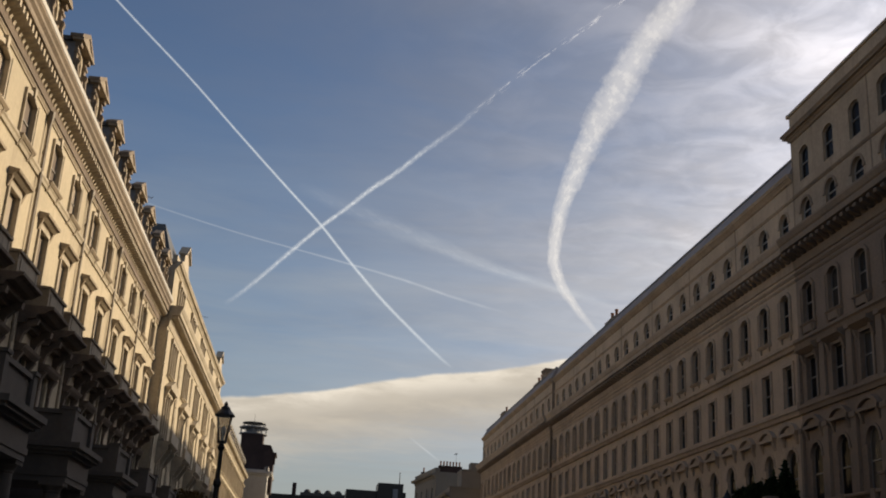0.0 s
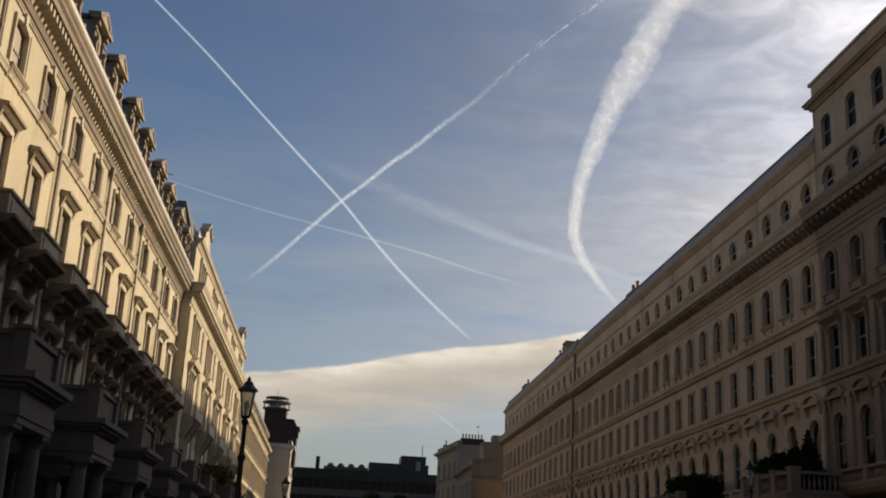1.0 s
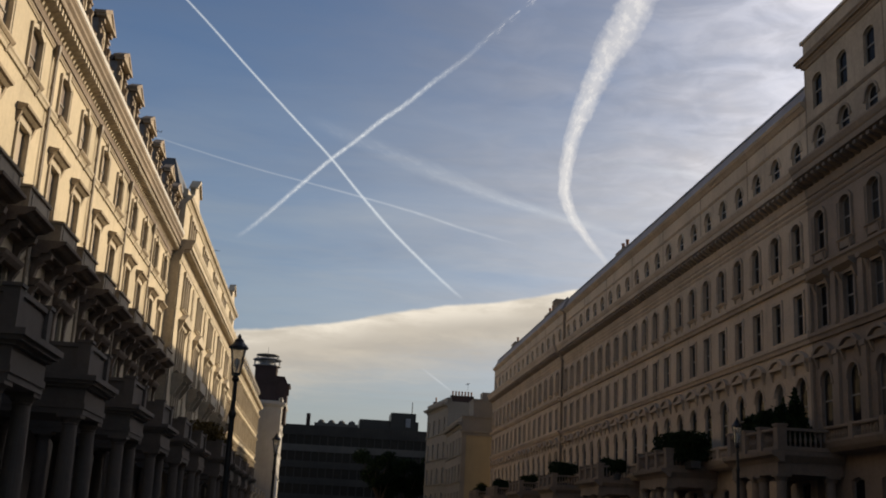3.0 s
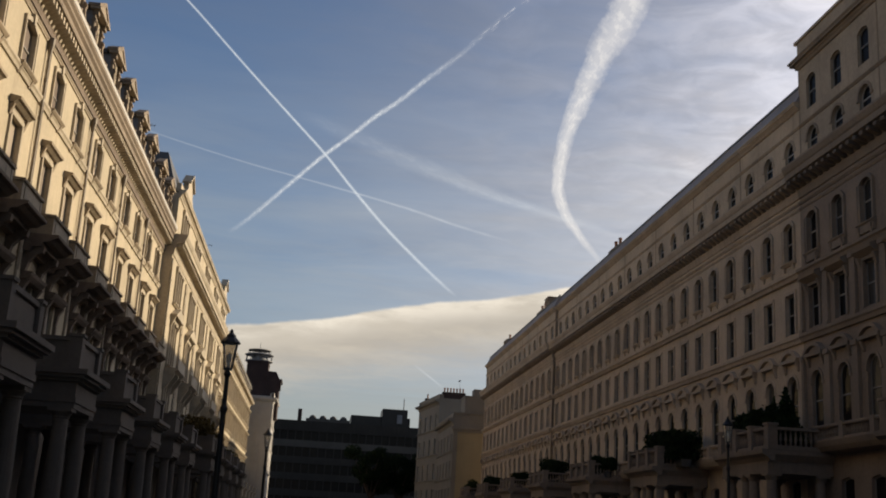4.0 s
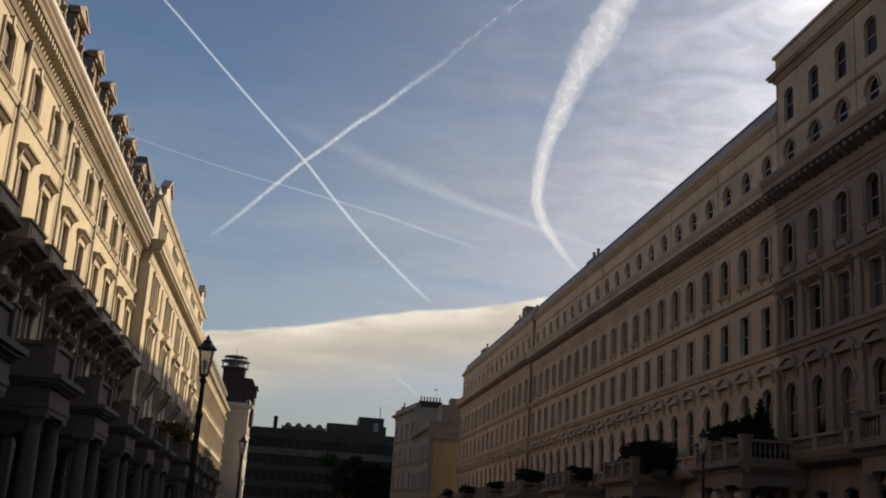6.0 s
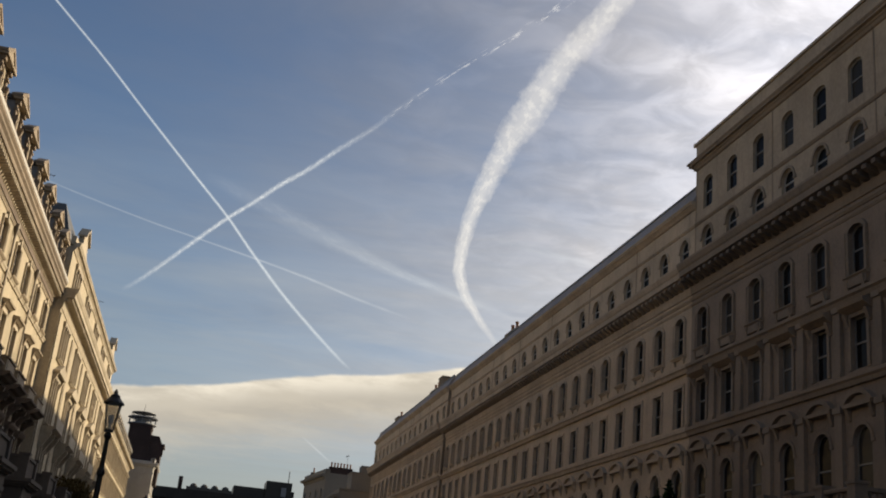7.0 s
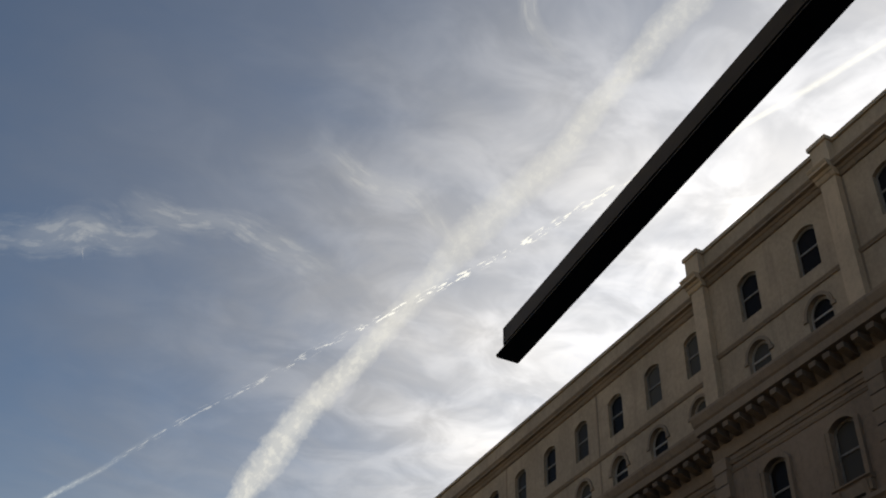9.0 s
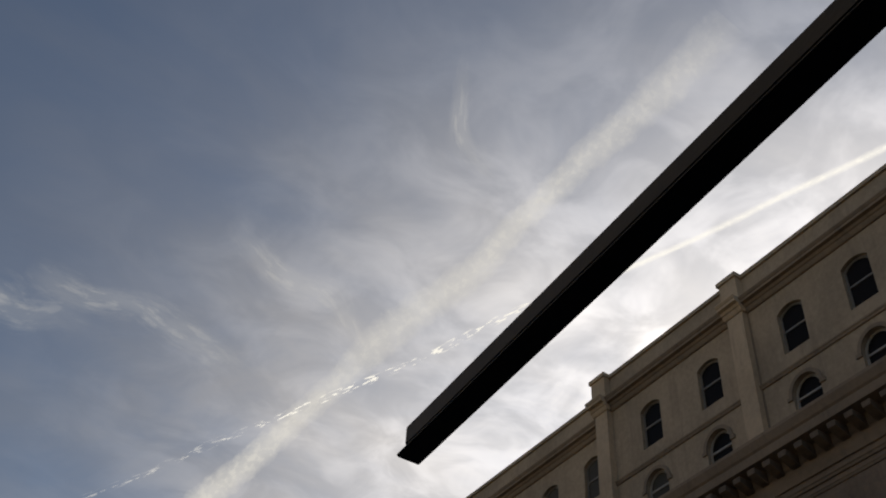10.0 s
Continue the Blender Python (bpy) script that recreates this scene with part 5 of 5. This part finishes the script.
aerial((23.2, 178.6, 23.0), 2.4, 2.0, "thin television aerial on a far roof")
aerial((WEST - 0.6, 56.8 * K, Z(21.0)), 0.95, 1.5, "thin television aerial above the west dormers", -70)
aerial((-9.7 * K - 1.5, 92 * K, Z(21.7)), 2.6, 1.6, "thin television aerial on the west roofs", -70)


# ---- street lamps ----
def street_lamp(at, label):
    """A cast-iron lamp post with a four-sided tapering lantern."""
    e = thing("street_lamp", at, label, "street lamp", "street lamps")
    g = Geo(1)
    g.turn(0, 0, [(0.20, 0), (0.20, 0.3), (0.15, 0.4), (0.14, 0.95), (0.16, 1.0), (0.10, 1.1), (0.075, 1.3), (0.06, 3.6), (0.085, 3.65), (0.085, 3.72), (0.055, 3.8), (0.048, 4.4), (0.09, 4.48), (0.05, 4.56)], 14)
    part("post", g, IRON, e)
    a, b, z0, z1 = 0.095, 0.165, 4.62, 5.18
    g = Geo(1)
    for sx, sy in ((1, 1), (1, -1), (-1, 1), (-1, -1)):
        q = [g.pt(sx * (a + o), z0, sy * (a + p)) for o, p in ((0, 0), (-0.025, 0), (-0.025, -0.025), (0, -0.025))]
        r = [g.pt(sx * (b + o), z1, sy * (b + p)) for o, p in ((0, 0), (-0.025, 0), (-0.025, -0.025), (0, -0.025))]
        for i in range(4):
            j = (i + 1) % 4
            g.f.append([q[i], q[j], r[j], r[i]])
    g.box(-a, a, z0 - 0.05, z0, -a, a)
    part("lantern_frame", g, IRON, e)
    g = Geo(1)
    a, b = a - 0.012, b - 0.012
    for p, q in (((1, 1), (1, -1)), ((1, -1), (-1, -1)), ((-1, -1), (-1, 1)), ((-1, 1), (1, 1))):
        g.quad((p[0] * a, z0, p[1] * a), (q[0] * a, z0, q[1] * a), (q[0] * b, z1, q[1] * b), (p[0] * b, z1, p[1] * b))
    part("lantern_panes", g, LAMP_GLASS, e)
    g = Geo(1)
    g.turn(0, 0, [(0.225, z1), (0.225, z1 + 0.025), (0.20, z1 + 0.06), (0.14, z1 + 0.12), (0.10, z1 + 0.17), (0.115, z1 + 0.18), (0.075, z1 + 0.22), (0.04, z1 + 0.25), (0.045, z1 + 0.28), (0.01, z1 + 0.34)], 12)
    part("lantern_roof", g, IRON, e)
    g = Geo(1)
    g.turn(0, 0, [(0.03, z0), (0.03, z0 + 0.12), (0.06, z0 + 0.16), (0.06, z0 + 0.3), (0.02, z0 + 0.34)], 8)
    part("bulb_holder", g, WHITE, e)
    return e


street_lamp((-2.045, 25.05, 0.12), "black cast-iron street lamp with tapering glass lantern")
street_lamp((-2.175, 53.0, 0.12), "black cast-iron street lamp with tapering glass lantern")
tall_lamp = street_lamp((17.95, 46.3, 0.12), "tall black cast-iron street lamp before the east porches")
tall_lamp.scale = (1.05, 1.05, 1.24)

# ---- black overhead beam beside the camera, carried on posts ----
beam = thing("canopy_beam", (0, 0, 0), "matt black metal channel beam carried overhead on posts", "metal beam")
lean = 0.054                      # the beam turns slightly from the street's line


def bar(name, x0, x1, y0, y1, z0, z1):
    g = Geo(1)
    o = [(x0 + lean * y0, y0), (x1 + lean * y0, y0), (x1 + lean * y1, y1), (x0 + lean * y1, y1)]
    c = [g.pt(p[1], z, p[0]) for z in (z0, z1) for p in o]
    for q in ((0, 1, 2, 3), (7, 6, 5, 4), (0, 4, 5, 1), (1, 5, 6, 2), (2, 6, 7, 3), (3, 7, 4, 0)):
        g.f.append([c[i] for i in q])
    me = g.mesh(name, BLACK_METAL)
    bm = bmesh.new()
    bm.from_mesh(me)
    bmesh.ops.bevel(bm, geom=bm.edges[:], offset=0.0018, segments=2, affect="EDGES")
    bm.to_mesh(me)
    bm.free()
    place(name, me, beam)


bar("channel", 0.535, 0.5695, -3.6, 1.075, 2.306, 2.336)
bar("lower_lip", 0.5345, 0.5705, -3.6, 1.097, 2.300, 2.3055)
for y in (-3.4, -1.6):
    g = Geo(1)
    g.box(y - 0.03, y + 0.03, 0.0, 2.3, 0.53 + lean * y, 0.575 + lean * y)
    g.box(y - 0.1, y + 0.1, 0.0, 0.015, 0.46 + lean * y, 0.65 + lean * y)
    part("post", g, BLACK_METAL, beam)


# ---- vapour trails ----
def trail_stuff(name, strength, soft, lumpy, breaks, scale, lum=0.86, tint=(1.0, 0.965, 0.93)):
    """Sunlit ice cloud: soft across, lumpy along, fading at both ends."""
    m = bpy.data.materials.new(name)
    m.use_nodes = True
    t = m.node_tree
    t.nodes.remove(t.nodes["Principled BSDF"])
    q = Nodes(t)
    uv = q.add("ShaderNodeUVMap").outputs[0]
    sep = q.add("ShaderNodeSeparateXYZ")
    q.put(uv, sep.inputs[0])
    u, v = sep.outputs[0], sep.outputs[1]
    flow = q.mapped(uv, (scale, 1.3, 1))
    wob = q.math("MULTIPLY", q.math("SUBTRACT", q.noise(flow, 2.0, 5, 0.65), 0.5), lumpy)
    off = q.math("ABSOLUTE", q.math("ADD", q.math("MULTIPLY", q.math("SUBTRACT", v, 0.5), 2.0), wob))
    core = q.math("POWER", q.step(off, 0.95, 0.0), soft)
    clot = q.math("ADD", 1.0 - breaks, q.math("MULTIPLY", q.step(q.noise(flow, 3.2, 4, 0.6), 0.42 + 0.11 * breaks, 0.62), breaks))
    ends = q.add("ShaderNodeVertexColor").outputs[0]
    a = q.math("MULTIPLY", q.math("MULTIPLY", core, clot), q.math("MULTIPLY", ends, strength), clamp=True)
    e = q.add("ShaderNodeEmission")
    e.inputs[0].default_value, e.inputs[1].default_value = (*tint, 1), lum
    x = q.add("ShaderNodeMixShader")
    q.put(a, x.inputs[0])
    q.put(q.add("ShaderNodeBsdfTransparent").outputs[0], x.inputs[1])
    q.put(e.outputs[0], x.inputs[2])
    q.put(x.outputs[0], t.nodes["Material Output"].inputs[0])
    return m


def sky_point(az, el, r):
    a, e = radians(az), radians(el)
    return Vector((r * math.sin(a) * math.cos(e), r * math.cos(a) * math.cos(e), r * math.sin(e) + 1.5))


def trail(marks, mat, label, r=3200.0, steps=14):
    """A trail through (bearing, height, width in degrees, density) marks, on a high arc of sky."""
    pts = []
    n = len(marks)
    for i in range(n - 1):
        p0, p1, p2, p3 = (marks[max(0, min(n - 1, i + k))] for k in (-1, 0, 1, 2))
        for k in range(steps):
            t = k / steps
            pts.append([0.5 * (2 * b + (c - a) * t + (2 * a - 5 * b + 4 * c - d) * t * t + (3 * b - a - 3 * c + d) * t ** 3) for a, b, c, d in zip(p0, p1, p2, p3)])
    pts.append(list(marks[-1]))
    mid = [sky_point(p[0], p[1], r) for p in pts]
    rows, length, dens, across = [], [0.0], [], 4
    verts, faces = [], []
    for i, (c, p) in enumerate(zip(mid, pts)):
        way = (mid[min(i + 1, len(mid) - 1)] - mid[max(i - 1, 0)]).normalized()
        out = way.cross(c.normalized()).normalized()
        half = radians(p[2]) / 2 * r
        if i:
            length.append(length[-1] + (c - mid[i - 1]).length / (radians(1.0) * r))
        dens.append(max(0.0, p[3]))
        verts += [c + out * half * (2 * j / across - 1) for j in range(across + 1)]
    for i in range(len(mid) - 1):
        for j in range(across):
            a = i * (across + 1) + j
            faces.append((a, a + 1, a + across + 2, a + across + 1))
    me = bpy.data.meshes.new("vapour_trail")
    me.from_pydata(verts, [], faces)
    uv = me.uv_layers.new(name="along")
    col = me.color_attributes.new("density", "FLOAT_COLOR", "POINT")
    for lp in me.loops:
        i, j = divmod(lp.vertex_index, across + 1)
        uv.data[lp.index].uv = (length[i], j / across)
    for k in range(len(verts)):
        d = dens[k // (across + 1)]
        col.data[k].color = (d, d, d, 1)
    me.materials.append(mat)
    return tagged(new("vapour_trail", me), label, "vapour trail", "vapour trails", "structure")


crisp = trail_stuff("crisp_trail", 0.92, 1.2, 0.5, 0.25, 1.2, 0.84, (0.90, 0.96, 1.0))
beaded = trail_stuff("beaded_trail", 1.0, 1.1, 0.9, 0.45, 1.3, 0.85, (0.93, 0.96, 0.98))
broken = trail_stuff("broken_trail", 2.8, 1.0, 1.6, 1.0, 0.42, 1.1)
broad = trail_stuff("broad_trail", 0.95, 0.5, 0.9, 0.3, 0.62)
bright = trail_stuff("bright_trail", 1.0, 0.9, 0.5, 0.3, 0.8, 1.2)
faint = trail_stuff("faint_trail", 0.42, 1.0, 0.5, 0.35, 0.35, 0.82, (0.93, 0.97, 1.0))
wisp = trail_stuff("cloud_wisp", 0.34, 1.0, 1.9, 0.55, 0.16, 0.8)
trail([(-14.2, 29.2, 0.17, 0.75), (-9.3, 25.9, 0.18, 0.8), (-6.1, 23.4, 0.19, 0.85), (-2.65, 20.55, 0.21, 0.9), (-0.73, 18.9, 0.23, 0.9), (0.85, 17.3, 0.25, 0.9), (2.85, 15.35, 0.28, 0.85), (4.8, 13.65, 0.29, 0.75), (6.2, 12.5, 0.28, 0.5), (7.0, 11.9, 0.25, 0.0)], crisp, "crisp straight white vapour trail across blue sky")
trail([(-5.5, 14.3, 0.4, 0.0), (-4.5, 15.15, 0.36, 0.4), (-2.3, 17.35, 0.34, 0.8), (-0.74, 18.85, 0.33, 0.9), (0.6, 19.95, 0.34, 0.85), (1.8, 21.0, 0.38, 0.85), (3.25, 22.05, 0.40, 0.7), (4.75, 23.3, 0.42, 0.5), (6.5, 24.6, 0.42, 0.22), (8.3, 26.2, 0.42, 0.08), (10.0, 27.5, 0.4, 0.0)], beaded, "white vapour trail crossing another and breaking into beads")
trail([(5.0, 23.4, 0.4, 0.0), (8.3, 26.1, 0.42, 0.1), (11.2, 28.3, 0.42, 0.12), (14.7, 30.4, 0.5, 0.18), (17.0, 31.9, 0.5, 0.22), (19.2, 33.05, 0.5, 0.3), (22.5, 34.75, 0.5, 0.8), (25.6, 36.2, 0.5, 1.0), (29.3, 37.75, 0.5, 1.0), (33.7, 39.7, 0.5, 0.9), (36.9, 40.9, 0.45, 0.8), (42.0, 42.6, 0.4, 0.4)], broken, "vapour trail broken into a chain of curled white puffs")
trail([(15.00, 13.6, 0.35, 0.0), (14.30, 14.4, 0.40, 0.35), (13.50, 15.35, 0.50, 0.75), (12.75, 16.4, 0.66, 0.85), (12.27, 17.5, 0.80, 0.9), (12.24, 18.4, 0.84, 0.92), (12.36, 19.4, 0.86, 0.9), (12.67, 20.7, 0.99, 0.88), (13.34, 22.4, 1.29, 0.85), (14.29, 24.5, 1.68, 0.8), (15.31, 26.1, 2.10, 0.8), (16.41, 27.85, 2.00, 0.8), (17.91, 29.7, 1.75, 0.76), (19.79, 31.6, 1.60, 0.74), (21.74, 33.7, 1.50, 0.7), (24.20, 36.1, 1.60, 0.5), (26.30, 38.3, 2.20, 0.5), (29.60, 40.7, 2.20, 0.5), (32.70, 42.45, 1.90, 0.55), (35.40, 44.75, 1.70, 0.55), (37.90, 46.4, 1.70, 0.55), (42.00, 48.8, 2.00, 0.5), (50.00, 52.3, 2.40, 0.35), (54.30, 54, 2.40, 0.1)], broad, "broad hooked vapour trail spreading with height")
trail([(-12.0, 19.3, 0.12, 0.5), (-5.4, 18.1, 0.14, 0.6), (-2.3, 17.6, 0.15, 0.65), (0.85, 17.05, 0.18, 0.8), (4.0, 16.4, 0.22, 0.85), (7.2, 15.55, 0.24, 0.7), (10.0, 14.9, 0.24, 0.0)], faint, "thin faint vapour trail low in the sky")
trail([(-2.4, 20.9, 0.8, 0.0), (-0.5, 20.3, 1.1, 0.2), (2.5, 19.4, 1.4, 0.34), (5.5, 18.4, 1.3, 0.42), (8.5, 17.4, 0.9, 0.7), (12.1, 16.4, 0.7, 0.65), (15.3, 15.5, 0.6, 0.25), (17.0, 15.0, 0.6, 0.0)], faint, "spread faint vapour trail dissolving into haze")
trail([(12.8, 19.7, 0.7, 0.0), (15.0, 19.4, 0.9, 0.3), (17.5, 18.9, 0.8, 0.45), (20.0, 18.5, 0.6, 0.4), (22.0, 18.3, 0.5, 0.1)], faint, "soft pale streak of haze beside the hooked trail")
trail([(4.9, 8.25, 0.14, 0.2), (5.75, 7.65, 0.16, 0.9), (6.55, 7.1, 0.14, 0.3)], faint, "short faint vapour trail near the horizon")
trail([(42.0, 42.1, 0.4, 0.3), (43.7, 42.5, 0.45, 0.8), (46.5, 43.15, 0.45, 0.8), (51.5, 44.2, 0.5, 0.75), (55.7, 45.0, 0.5, 0.8), (62.5, 45.8, 0.55, 0.8), (68, 46.3, 0.6, 0.6)], bright, "bright vapour trail above the terrace roof")
trail([(-10.0, 32.6, 2.4, 0.0), (-8.0, 33.3, 3.2, 0.5), (-5.6, 33.4, 3.4, 0.75), (-2.9, 34.3, 2.4, 0.5), (0.1, 35.0, 3.0, 0.8), (2.0, 36.0, 3.6, 0.9), (4.3, 36.0, 2.8, 0.7), (6.5, 36.5, 2.6, 0.4), (8.5, 36.6, 2.0, 0.0)], wisp, "soft lumpy wisp of high cloud")
trail([(3.6, 38.2, 2.0, 0.0), (5.2, 37.8, 2.4, 0.5), (7.5, 37.6, 2.2, 0.7), (10.6, 37.95, 2.0, 0.8), (13.0, 37.4, 2.2, 0.8), (16.3, 36.7, 2.4, 0.5), (18.5, 35.9, 2.0, 0.0)], wisp, "soft drawn-out wisp of high cloud")
trail([(15.0, 43.5, 1.8, 0.0), (17.8, 41.8, 2.2, 0.6), (20.0, 41.0, 2.2, 0.8), (22.8, 40.5, 2.0, 0.7), (24.7, 38.9, 1.6, 0.6), (25.8, 37.6, 1.2, 0.0)], wisp, "soft hooked wisp of high cloud")
trail([(31.3, 54.0, 1.0, 0.0), (31.1, 51.5, 1.4, 0.6), (31.3, 49.8, 1.7, 0.8), (32.4, 48.6, 1.7, 0.6), (34.5, 47.4, 1.2, 0.0)], wisp, "soft curved wisp of high cloud")
